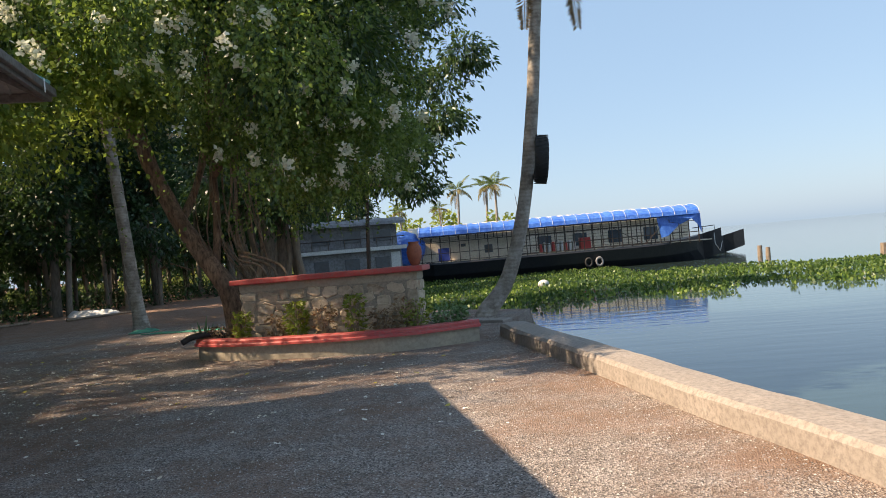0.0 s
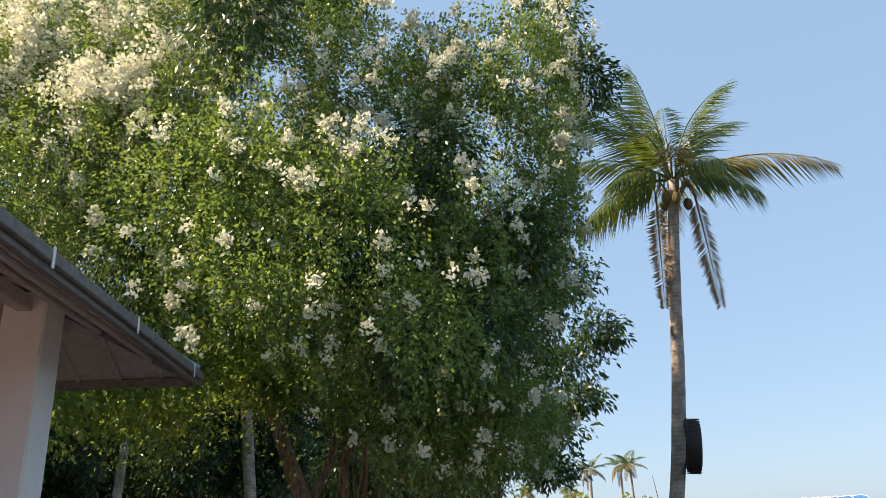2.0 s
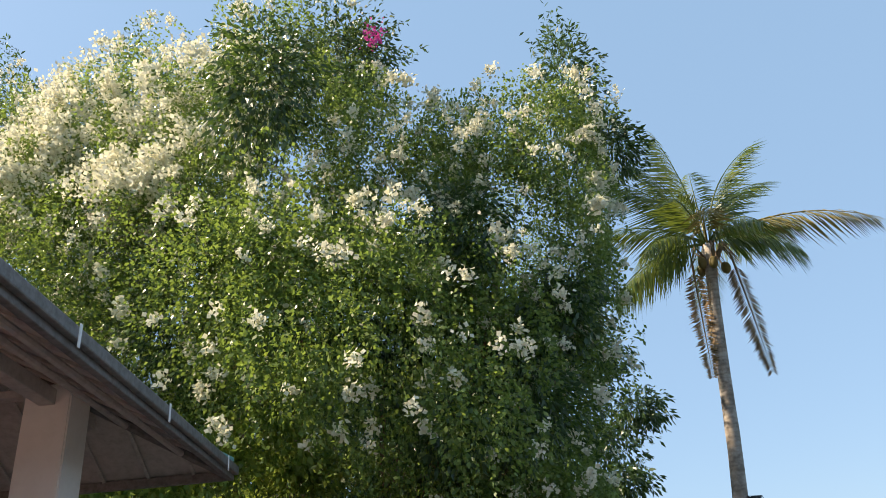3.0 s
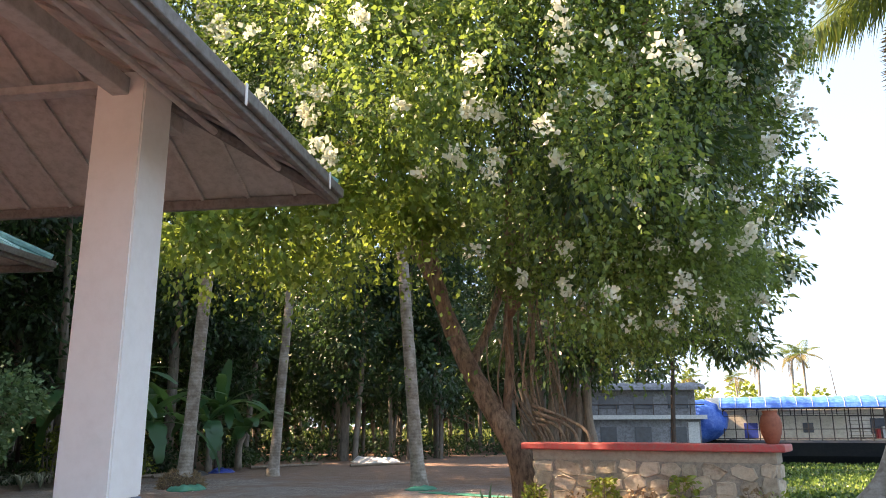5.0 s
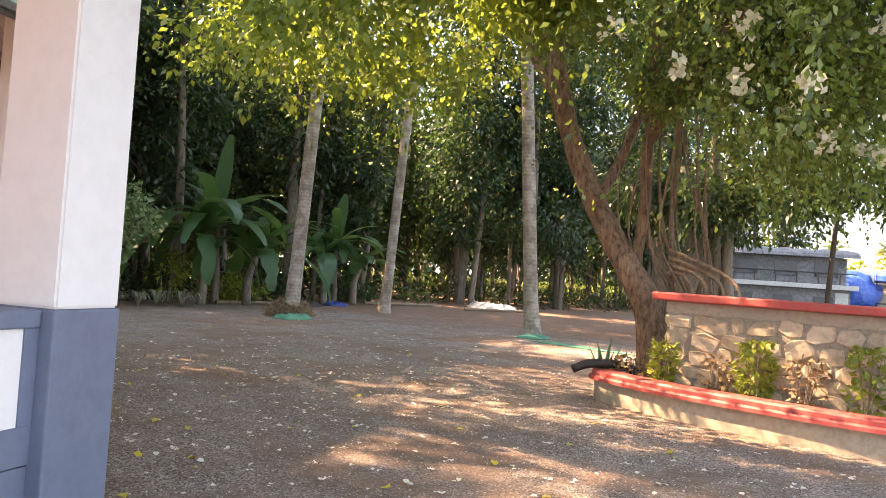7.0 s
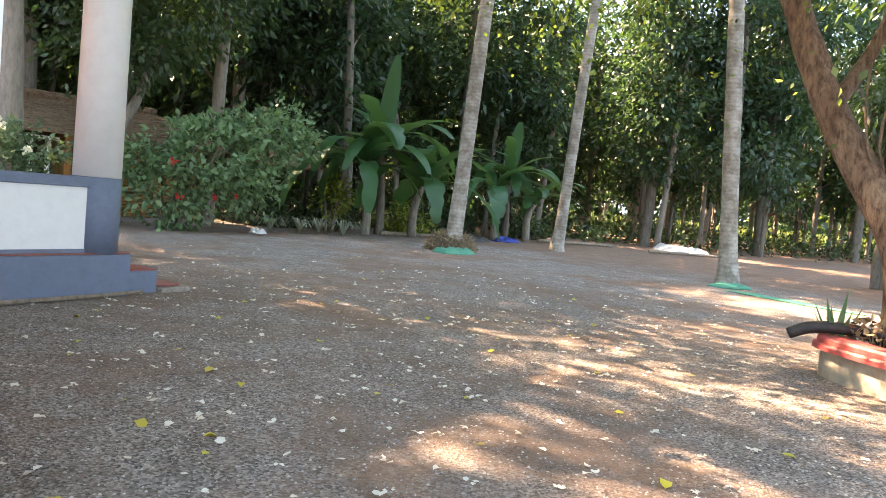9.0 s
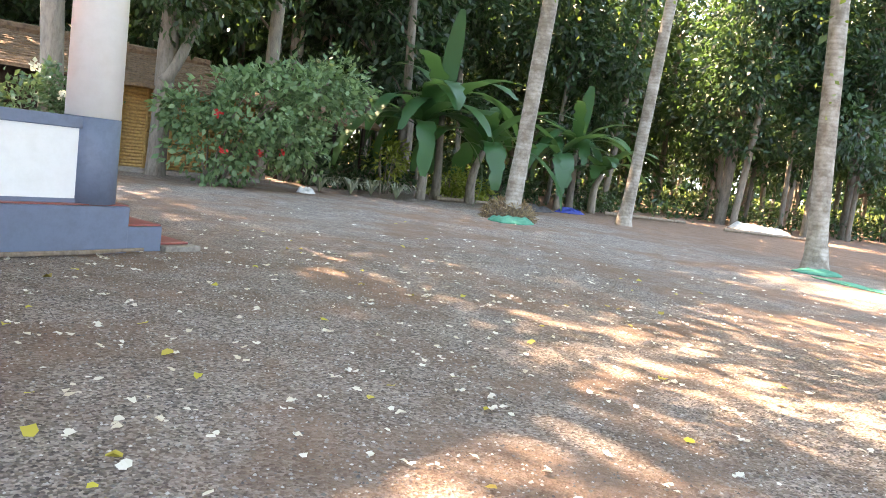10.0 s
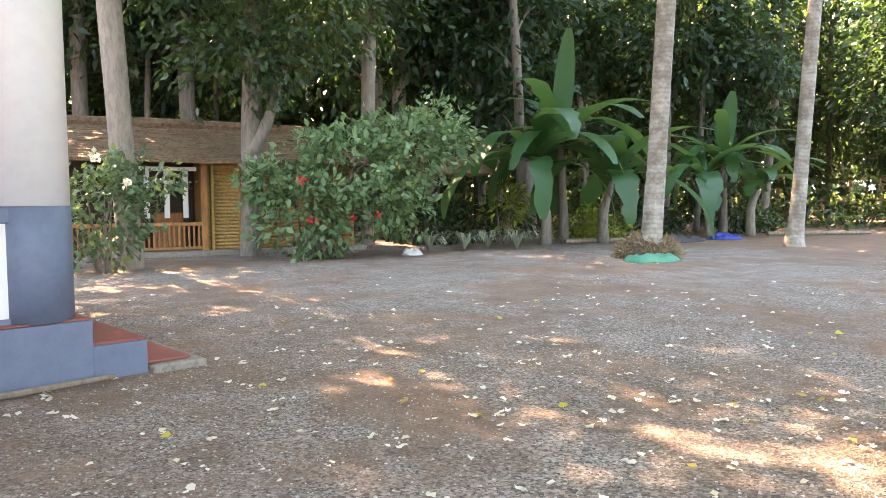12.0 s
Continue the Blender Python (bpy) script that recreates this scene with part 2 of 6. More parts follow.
M_GROVEBARK = surf("grove_bark", (0.19, 0.155, 0.125), (0.30, 0.25, 0.20), (0.07, 0.06, 0.05), big=2.0, fine=14, rough=0.95, bmp=0.8, dist=0.03, vec=(1, 1, 0.3), vary=0.3)
M_ROOT = surf("aerial_roots", (0.27, 0.19, 0.13), (0.34, 0.25, 0.18), (0.13, 0.09, 0.065), big=3, fine=18, rough=0.92, bmp=0.5, dist=0.015)
M_VINE = leaf_mat("vine_leaves", [(0.022, 0.054, 0.014), (0.07, 0.13, 0.030), (0.125, 0.20, 0.045), (0.185, 0.265, 0.06), (0.30, 0.38, 0.12)], 0.45, rough=0.36, tcol=(0.30, 0.42, 0.07))
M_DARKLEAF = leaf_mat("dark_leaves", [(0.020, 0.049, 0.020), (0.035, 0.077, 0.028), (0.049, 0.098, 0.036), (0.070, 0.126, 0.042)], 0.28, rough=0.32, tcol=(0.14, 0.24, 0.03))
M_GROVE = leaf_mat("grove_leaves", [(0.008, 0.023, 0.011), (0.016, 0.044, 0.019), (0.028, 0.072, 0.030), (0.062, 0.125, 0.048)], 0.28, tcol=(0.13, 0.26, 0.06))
M_FLOWER = leaf_mat("white_blossom", [(0.72, 0.70, 0.52), (0.82, 0.80, 0.64), (0.86, 0.84, 0.74)], 0.35, rough=0.7)
M_PINK = leaf_mat("pink_blossom", [(0.55, 0.06, 0.30), (0.66, 0.09, 0.38)], 0.3, rough=0.7)
M_REDFLOWER = leaf_mat("red_blossom", [(0.60, 0.03, 0.03), (0.70, 0.06, 0.05)], 0.25, rough=0.6)
M_FROND = leaf_mat("palm_leaflets", [(0.035, 0.075, 0.018), (0.06, 0.11, 0.025), (0.10, 0.15, 0.03), (0.16, 0.17, 0.045)], 0.3, rough=0.4, tcol=(0.3, 0.38, 0.05))
M_DRYFROND = leaf_mat("dry_palm_leaflets", [(0.20, 0.13, 0.07), (0.30, 0.21, 0.12), (0.38, 0.28, 0.17)], 0.2, rough=0.8)
M_YFROND = leaf_mat("yellowing_palm_leaflets", [(0.16, 0.15, 0.035), (0.24, 0.19, 0.06), (0.30, 0.23, 0.09)], 0.3, rough=0.6)
M_BANANA = leaf_mat("banana_leaf", [(0.020, 0.085, 0.036), (0.030, 0.115, 0.045), (0.060, 0.165, 0.055)], 0.3, rough=0.35, tcol=(0.25, 0.42, 0.08))
M_SHRUB = leaf_mat("shrub_leaves", [(0.035, 0.085, 0.04), (0.12, 0.25, 0.12), (0.21, 0.35, 0.18), (0.29, 0.43, 0.23)], 0.35, tcol=(0.26, 0.38, 0.10))
M_GARDEN = leaf_mat("garden_bush_leaves", [(0.025, 0.06, 0.028), (0.06, 0.13, 0.06), (0.11, 0.20, 0.10), (0.20, 0.30, 0.17)], 0.3, tcol=(0.2, 0.3, 0.09))
M_YSHRUB = leaf_mat("yellow_green_leaves", [(0.16, 0.22, 0.03), (0.26, 0.32, 0.05), (0.34, 0.38, 0.07)], 0.35)
M_BROWNLEAF = leaf_mat("brown_leaves", [(0.20, 0.13, 0.075), (0.33, 0.22, 0.12), (0.42, 0.31, 0.18)], 0.2, rough=0.75)
M_HYACINTH = leaf_mat("hyacinth_leaves", [(0.03, 0.07, 0.014), (0.07, 0.135, 0.024), (0.13, 0.215, 0.04), (0.24, 0.31, 0.07)], 0.3, rough=0.4)
M_MEADOW = leaf_mat("meadow_grass", [(0.12, 0.17, 0.04), (0.18, 0.23, 0.05), (0.25, 0.27, 0.08)], 0.3, rough=0.7)
M_PETAL = leaf_mat("fallen_petals", [(0.76, 0.72, 0.62), (0.85, 0.82, 0.74), (0.68, 0.58, 0.42)], 0.2, rough=0.8)
M_YLEAF = leaf_mat("fallen_yellow_leaves", [(0.55, 0.48, 0.05), (0.62, 0.50, 0.08), (0.36, 0.22, 0.08)], 0.2, rough=0.6)
M_TYRE = surf("tyre_rubber", (0.02, 0.02, 0.021), (0.03, 0.03, 0.03), (0.012, 0.012, 0.012), big=4, fine=30, rough=0.75, bmp=0.2, dist=0.004)
M_HULL = surf("tarred_hull", (0.010, 0.011, 0.014), (0.017, 0.018, 0.022), (0.028, 0.028, 0.03), big=0.7, fine=6, rough=0.42, bmp=0.2, dist=0.02)
M_TARP = surf("blue_tarpaulin", (0.02, 0.10, 0.46), (0.03, 0.15, 0.56), (0.10, 0.25, 0.66), big=0.6, fine=5, rough=0.38, bmp=0.5, dist=0.05)
M_CABIN = surf("cream_cabin_boards", (0.66, 0.57, 0.46), (0.74, 0.65, 0.53), (0.50, 0.41, 0.31), big=0.5, fine=7, rough=0.8, bmp=0.2, dist=0.01)
M_GREYBOAT = surf("grey_boat_boards", (0.19, 0.19, 0.20), (0.30, 0.30, 0.31), (0.10, 0.09, 0.09), big=1.1, fine=8, rough=0.8, bmp=0.3, dist=0.01)
M_IRON = surf("dark_iron", (0.05, 0.045, 0.042), (0.08, 0.065, 0.055), (0.11, 0.06, 0.04), big=2, fine=15, rough=0.6, metal=0.4, bmp=0.1, dist=0.003)
M_GLASS = surf("dark_window", (0.03, 0.045, 0.06), (0.04, 0.06, 0.08), (0.02, 0.03, 0.04), big=1, fine=6, rough=0.15, bmp=0.02, dist=0.002)
M_TERRACOTTA = surf("terracotta", (0.32, 0.095, 0.05), (0.38, 0.12, 0.065), (0.24, 0.07, 0.04), big=4, fine=25, rough=0.75, bmp=0.15, dist=0.004)
M_REDBOX = surf("red_plastic", (0.45, 0.03, 0.03), (0.5, 0.04, 0.035), (0.35, 0.03, 0.03), big=2, fine=9, rough=0.4, bmp=0.05, dist=0.002)
M_THATCH = surf("palm_thatch", (0.20, 0.115, 0.065), (0.27, 0.165, 0.095), (0.09, 0.055, 0.035), big=1.2, fine=12, rough=0.95, bmp=1.0, dist=0.05)
M_BAMBOO = surf("woven_bamboo", (0.40, 0.23, 0.07), (0.48, 0.29, 0.10), (0.24, 0.13, 0.045), big=2.5, fine=18, rough=0.7, bmp=0.5, dist=0.02)
M_VARNISH = surf("varnished_wood", (0.42, 0.17, 0.05), (0.50, 0.22, 0.07), (0.26, 0.10, 0.035), big=2, fine=14, rough=0.4, bmp=0.15, dist=0.005, vec=(1, 1, 0.25))
# dark wood of posts; on hut walls its near-black stands for room shade
M_DARKWOOD_SHADE = surf("dark_wood_and_room_shade", (0.05, 0.028, 0.018), (0.07, 0.04, 0.025), (0.03, 0.018, 0.012), big=1.5, fine=10, rough=0.6, bmp=0.1, dist=0.004)
M_NET = surf("green_net", (0.03, 0.24, 0.15), (0.05, 0.32, 0.21), (0.02, 0.15, 0.10), big=4, fine=45, rough=0.7, bmp=0.8, dist=0.01)
M_SACK = surf("white_sacking", (0.60, 0.59, 0.57), (0.70, 0.69, 0.67), (0.45, 0.44, 0.42), big=3, fine=14, rough=0.8, bmp=0.5, dist=0.02)
M_BLUESHEET = surf("blue_plastic_sheet", (0.02, 0.05, 0.28), (0.035, 0.07, 0.36), (0.015, 0.03, 0.17), big=4, fine=12, rough=0.4, bmp=0.5, dist=0.02)
M_PIPE = surf("black_hose", (0.02, 0.018, 0.018), (0.035, 0.03, 0.03), (0.05, 0.04, 0.035), big=5, fine=25, rough=0.6, bmp=0.2, dist=0.003)
M_SOIL = surf("planter_soil", (0.11, 0.07, 0.045), (0.15, 0.10, 0.065), (0.07, 0.045, 0.03), big=3, fine=20, rough=0.95, bmp=0.9, dist=0.03)
M_POST = surf("weathered_post", (0.24, 0.18, 0.13), (0.31, 0.24, 0.18), (0.14, 0.10, 0.07), big=3, fine=16, rough=0.9, bmp=0.5, dist=0.01, vec=(1, 1, 0.3))


# ---------------------------------------------------------------- foliage tools
def unit(v):
    return v / np.maximum(1e-6, np.linalg.norm(v, axis=-1, keepdims=True))


def leaf_quads(pos, out, size, aspect=0.5, droop=0.5, spread=0.9):
    """One folded four-cornered leaf at each place, pointing outwards and hanging a little."""
    n = len(pos)
    d = unit(out + RN.normal(0, spread, (n, 3)) + np.array([0, 0, -droop]))
    side = unit(np.cross(d, RN.normal(0, 1, (n, 3))))
    up = np.cross(side, d)
    s = (size * RN.uniform(0.65, 1.3, n))[:, None]
    w = s * aspect * 0.5
    mid = pos + d * s * 0.45 + up * s * 0.10
    v = np.stack([pos, mid + side * w, pos + d * s, mid - side * w], 1).reshape(-1, 3)
    return v, np.arange(4 * n).reshape(n, 4)


def in_blobs(blobs, n, depth=0.35, rough=0.18):
    """Places in the outer shell of a union of uneven ellipsoids, with their outward ways."""
    vol = np.array([(rx * ry * rz) ** (2 / 3) for _, (rx, ry, rz) in blobs])
    pick = RN.choice(len(blobs), n, p=vol / vol.sum())
    c = np.array([b[0] for b in blobs])[pick]
    r = np.array([b[1] for b in blobs])[pick]
    d = unit(RN.normal(0, 1, (n, 3)))
    q = d * 3.1 + pick[:, None] * 7.7
    lump = 1 + rough * (np.sin(q[:, 0] * 2.1 + q[:, 1] * 1.3) + np.sin(q[:, 1] * 2.7 - q[:, 2] * 1.9) + np.sin(q[:, 2] * 3.3 + q[:, 0] * 2.4)) / 1.5
    rad = lump * (1 - depth * RN.random(n) ** 1.5)
    p = c + d * r * rad[:, None]
    keep = np.ones(n, bool)
    for i, (bc, br) in enumerate(blobs):
        inside = (((p - np.array(bc)) / np.array(br)) ** 2).sum(1) < 0.4
        keep &= ~(inside & (pick != i))
    return p[keep], d[keep]


def clumpy(p, d, scale, cut):
    """Thins places by a soft field, so that gaps and clumps show."""
    f = np.sin(p[:, 0] * scale + 1.3 * np.sin(p[:, 1] * scale)) + np.sin(p[:, 1] * scale * 1.2 + 1.1 * np.sin(p[:, 2] * scale * 1.1)) + np.sin(p[:, 2] * scale * 1.3 + np.sin(p[:, 0] * scale * 0.9))
    keep = f + RN.normal(0, 0.8, len(p)) > cut
    return p[keep], d[keep]


def frond_mesh(name, length, n, mat, droop, parent, leaflet=0.55, hang=0.5, width=0.045, m=None, stem=0.03):
    """A feathered palm leaf along +X that arches down; two rows of leaflets on a rib."""
    t = np.linspace(0, 1, 14)
    rib = np.stack([length * np.sin(t * droop) / droop, 0 * t, -length * (1 - np.cos(t * droop)) / droop], 1)
    bm = tube(bmesh.new(), rib, [stem * (1 - 0.85 * x) for x in t], 5)
    for i in range(n):
        s = 0.14 + 0.86 * i / n
        p = Vector([float(np.interp(s, t, rib[:, k])) for k in range(3)])
        q = Vector([float(np.interp(min(1, s + 0.03), t, rib[:, k])) for k in range(3)])
        fwd = (q - p).normalized() if (q - p).length > 1e-5 else Vector((1, 0, -1)).normalized()
        ln = leaflet * (0.45 + 0.85 * math.sin(math.pi * min(1, 0.15 + s * 0.83))) * R.uniform(0.8, 1.15)
        for sg in (-1, 1):
            if R.random() < 0.06:
                continue
            side = Vector((0, sg, 0))
            way = (fwd * 0.55 + side * R.uniform(0.75, 1.0) + Vector((0, 0, -hang * R.uniform(0.4, 1.2)))).normalized()
            tip = p + way * ln + Vector((0, 0, -hang * ln * 0.35))
            mid = p + way * ln * 0.5
            nn = fwd * width * 0.7
            bm.faces.new([bm.verts.new(x) for x in (p - nn * 0.5, mid - nn, tip, mid + nn)])
    return part(name, bm, mat, parent, m=m)


def trunk_mesh(pts, parent, mat, seg=12, rough=0.06, n=6, name="trunk", label=""):
    P = smooth_path(pts, n)
    return part(name, tube(bmesh.new(), P[:, :3], P[:, 3], seg, rough), mat, parent, label, smooth=True)


# ---------------------------------------------------------------- ground, lake, kerb
SHORE = [(7.6, -16), (5.75, -4), (4.55, 1.5), (3.9, 4.4), (3.4, 6.3), (2.55, 10.6), (2.1, 13.6), (2.6, 16.2), (0.0, 18.2), (-3.6, 22.5), (-4.2, 27.0),
         (-9.0, 33), (-11.5, 46), (-16, 66), (-12, 110), (1, 150), (4, 210), (-40, 420), (-300, 1500), (-700, 4500)]
bm = bmesh.new()
ring = [bm.verts.new((x, y, 0)) for x, y in SHORE + [(-4500, 4500), (-4500, -4500), (300, -4500), (60, -60)]]
f = bm.faces.new(ring)
low = [bm.verts.new((x + 0.35, y + (0.9 if y > 15 else -0.1), -1.6)) for x, y in SHORE]
for i in range(len(SHORE) - 1):
    bm.faces.new((ring[i], ring[i + 1], low[i + 1], low[i]))
bmesh.ops.triangulate(bm, faces=[f])
ground = structure(part("ground", bm, M_GROUND), "grey gravel yard strewn with petals, red earth under trees", "ground")
bm = bmesh.new()
bmesh.ops.create_grid(bm, x_segments=1, y_segments=1, size=5000, matrix=Matrix.Translation((0, 0, -0.6)))
structure(part("water", bm, M_WATER), "calm blue-grey lake water reaching a hazy horizon", "water")

KERB = smooth_path([(6.9, -12), (5.2, -3.0), (4.04, 2.65), (3.56, 4.36), (3.08, 6.38), (2.72, 7.85), (2.2, 9.8), (1.9, 11.2)], 7)


def kerb():
    bm = bmesh.new()
    rows = []
    for i, p in enumerate(KERB):
        d = Vector((*(KERB[min(i + 1, len(KERB) - 1)] - KERB[max(i - 1, 0)]), 0)).normalized()
        o = Vector((d.y, -d.x, 0))
        c = Vector((*p, 0))
        j = lambda s: 0.012 * noise.noise(Vector((p[0] * 2.3, p[1] * 2.3, s * 5.1)))
        prof = [(0.0, -0.1), (0.0, 0.17), (0.035, 0.215), (0.25, 0.225), (0.44, 0.215), (0.475, 0.17), (0.5, -1.4)]
        rows.append([bm.verts.new(c + o * (a + j(k)) + Vector((0, 0, b + j(k + 9)))) for k, (a, b) in enumerate(prof)])
    for r0, r1 in zip(rows, rows[1:]):
        for k in range(len(r0) - 1):
            bm.faces.new((r0[k], r0[k + 1], r1[k + 1], r1[k]))
    bm.faces.new(rows[0])
    bm.faces.new(rows[-1][::-1])
    return part("kerb", bm, M_CONCRETE, smooth=False)


structure(kerb(), "low weathered concrete kerb wall along the lake edge", "kerb")
# concrete ledge of the jetty behind the planter
bm = boxm(-0.9, 2.1, -0.22, 0.22, -1.2, 0.06, bevel=0.02)
structure(part("jetty_edge", bm, M_CONCRETE, m=pose(0.2, 14.6, 0, 0, 0, -28)), "worn concrete ledge at the water's edge", "ledge")

# ---------------------------------------------------------------- planter with stone wall
PL = smooth_path([(-3.5, 11.5), (-3.36, 11.06), (-2.55, 10.6), (-1.75, 10.36), (-0.6, 10.14), (0.3, 10.18), (1.0, 10.42), (1.56, 10.75)], 5)
planter = thing("planter", "curved rendered planter bed with red ledge and rubble stone back wall", "planter")


def band(name, offs, z0, z1, thick, mat, label="", bev=0.02):
    """A curved band along the planter's front."""
    bm = bmesh.new()
    rows = []
    for i, p in enumerate(PL):
        d = Vector((*(PL[min(i + 1, len(PL) - 1)] - PL[max(i - 1, 0)]), 0)).normalized()
        o = Vector((d.y, -d.x, 0))
        c = Vector((*p, 0)) + o * offs
        prof = [(0, z0), (0, z1 - bev), (-bev, z1), (-thick + bev, z1), (-thick, z1 - bev), (-thick, z0)]
        rows.append([bm.verts.new(c + o * a + Vector((0, 0, b))) for a, b in prof])
    for r0, r1 in zip(rows, rows[1:]):
        for k in range(6):
            bm.faces.new((r0[k], r0[(k + 1) % 6], r1[(k + 1) % 6], r1[k]))
    bm.faces.new(rows[0])
    bm.faces.new(rows[-1][::-1])
    return part(name, bm, mat, planter, label)


band("front_wall", 0.0, -0.1, 0.24, 0.18, M_PLASTER, "sandy plaster front", 0.005)
band("ledge", 0.07, 0.243, 0.30, 0.30, M_RED, "red painted lower ledge moulding")
band("ledge", 0.035, 0.303, 0.36, 0.26, M_RED, "red painted upper ledge")
bm = bmesh.new()
inner = [bm.verts.new((p[0], p[1] + 0.12, 0.2 + 0.02 * noise.noise(Vector((p[0] * 3, p[1], 0))))) for p in PL]
back = [bm.verts.new((p[0] * 0.97, 11.9, 0.24)) for p in PL]
for i in range(len(PL) - 1):
    bm.faces.new((inner[i], inner[i + 1], back[i + 1], back[i]))
part("soil", bm, M_SOIL, planter)
WALL = pose(-2.62, 11.19, 0, 0, 0, -7.0)  # stone wall, its front along +X
WL, WH = 3.24, 1.24
part("wall_core", boxm(0.02, WL - 0.02, 0.004, 0.42, -0.1, WH), M_MORTAR, planter, m=WALL)
part("plaster_band", boxm(0.0, WL, 0.0, 0.44, WH - 0.13, WH + 0.004, bevel=0.008), M_PLASTER, planter, "grey plaster band under the cap", m=WALL)
part("cap", boxm(-0.14, WL + 0.12, -0.10, 0.52, WH + 0.006, WH + 0.10, bevel=0.018), M_RED, planter, "faded red painted cap slab", m=WALL)


def stone_mesh(w, h, seed):
    rr = random.Random(seed)
    bm = bmesh.new()
    n = 8
    out = []
    for k in range(n):
        a = 2 * math.pi * (k + rr.uniform(-0.38, 0.38)) / n
        e = 5.0
        cx, sx = math.cos(a), math.sin(a)
        q = (abs(cx) ** e + abs(sx) ** e) ** (-1 / e)
        out.append((cx * q * w / 2 * rr.uniform(0.84, 1.05), sx * q * h / 2 * rr.uniform(0.84, 1.05)))
    back = [bm.verts.new((x, 0.03, z)) for x, z in out]
    mid = [bm.verts.new((x * 0.97, -0.025, z * 0.97)) for x, z in out]
    front = [bm.verts.new((x * 0.9, -0.03 - rr.uniform(0, 0.03), z * 0.9)) for x, z in out]
    for a, b in ((back, mid), (mid, front)):
        for k in range(n):
            bm.faces.new((a[k], a[(k + 1) % n], b[(k + 1) % n], b[k]))
    bm.faces.new(front)
    me = bpy.data.meshes.new("stone")
    bmesh.ops.recalc_face_normals(bm, faces=bm.faces[:])
    bm.to_mesh(me)
    bm.free()
    return finish(me, M_STONE, False)


def lay_stones():
    rr = random.Random(5)
    z = 0.18
    k = 0
    while z < WH - 0.14:
        h = min(rr.uniform(0.15, 0.25), WH - 0.13 - z)
        x = 0.0
        while x < WL - 0.04:
            w = min(rr.uniform(0.18, 0.42), WL - x)
            ob = new("stone", stone_mesh(w * rr.uniform(0.93, 1.08), h * rr.uniform(0.9, 1.18), k))
            ob.parent = planter
            ob.matrix_local = WALL @ pose(x + w / 2, 0.03, z + h / 2 + rr.uniform(-0.035, 0.035), 0, rr.uniform(-16, 16), 0)
            x += w
            k += 1
        for y in (0.13, 0.33):
            for sx, rz in ((0.0, -90), (WL, 90)):
                ob = new("stone", stone_mesh(0.2, h * 0.97, k))
                ob.parent = planter
                ob.matrix_local = WALL @ pose(sx + (0.03 if sx == 0 else -0.03), y, z + h / 2, 0, 0, rz)
                k += 1
        z += h


def pot():
    ob = thing("clay_pot", "tall red terracotta pot standing on the planter's cap", "pot", m=pose(0.56, 10.98, WH + 0.10) @ Matrix.Diagonal((0.72, 0.72, 0.9, 1)))
    prof = [(0.09, 0), (0.11, 0.02), (0.165, 0.14), (0.185, 0.25), (0.165, 0.35), (0.115, 0.41), (0.13, 0.435), (0.13, 0.45), (0.10, 0.45), (0.09, 0.40)]
    bm = bmesh.new()
    rows = [[bm.verts.new((r * math.cos(a), r * math.sin(a), z)) for a in np.linspace(0, 2 * math.pi, 24, endpoint=False)] for r, z in prof]
    for r0, r1 in zip(rows, rows[1:]):
        for k in range(24):
            bm.faces.new((r0[k], r0[(k + 1) % 24], r1[(k + 1) % 24], r1[k]))
    bm.faces.new(rows[0][::-1])
    part("body", bm, M_TERRACOTTA, ob, smooth=True)


pot()

# ---------------------------------------------------------------- pavilion with square pillars
TURN = 17.1
PAV = pose(-3.556, 4.45, 0, 0, 0, TURN - 1.5)
U0, U1, V0, V1, EZ, SL = -3.7, 1.17, -9.6, 1.49, 3.69, 0.50


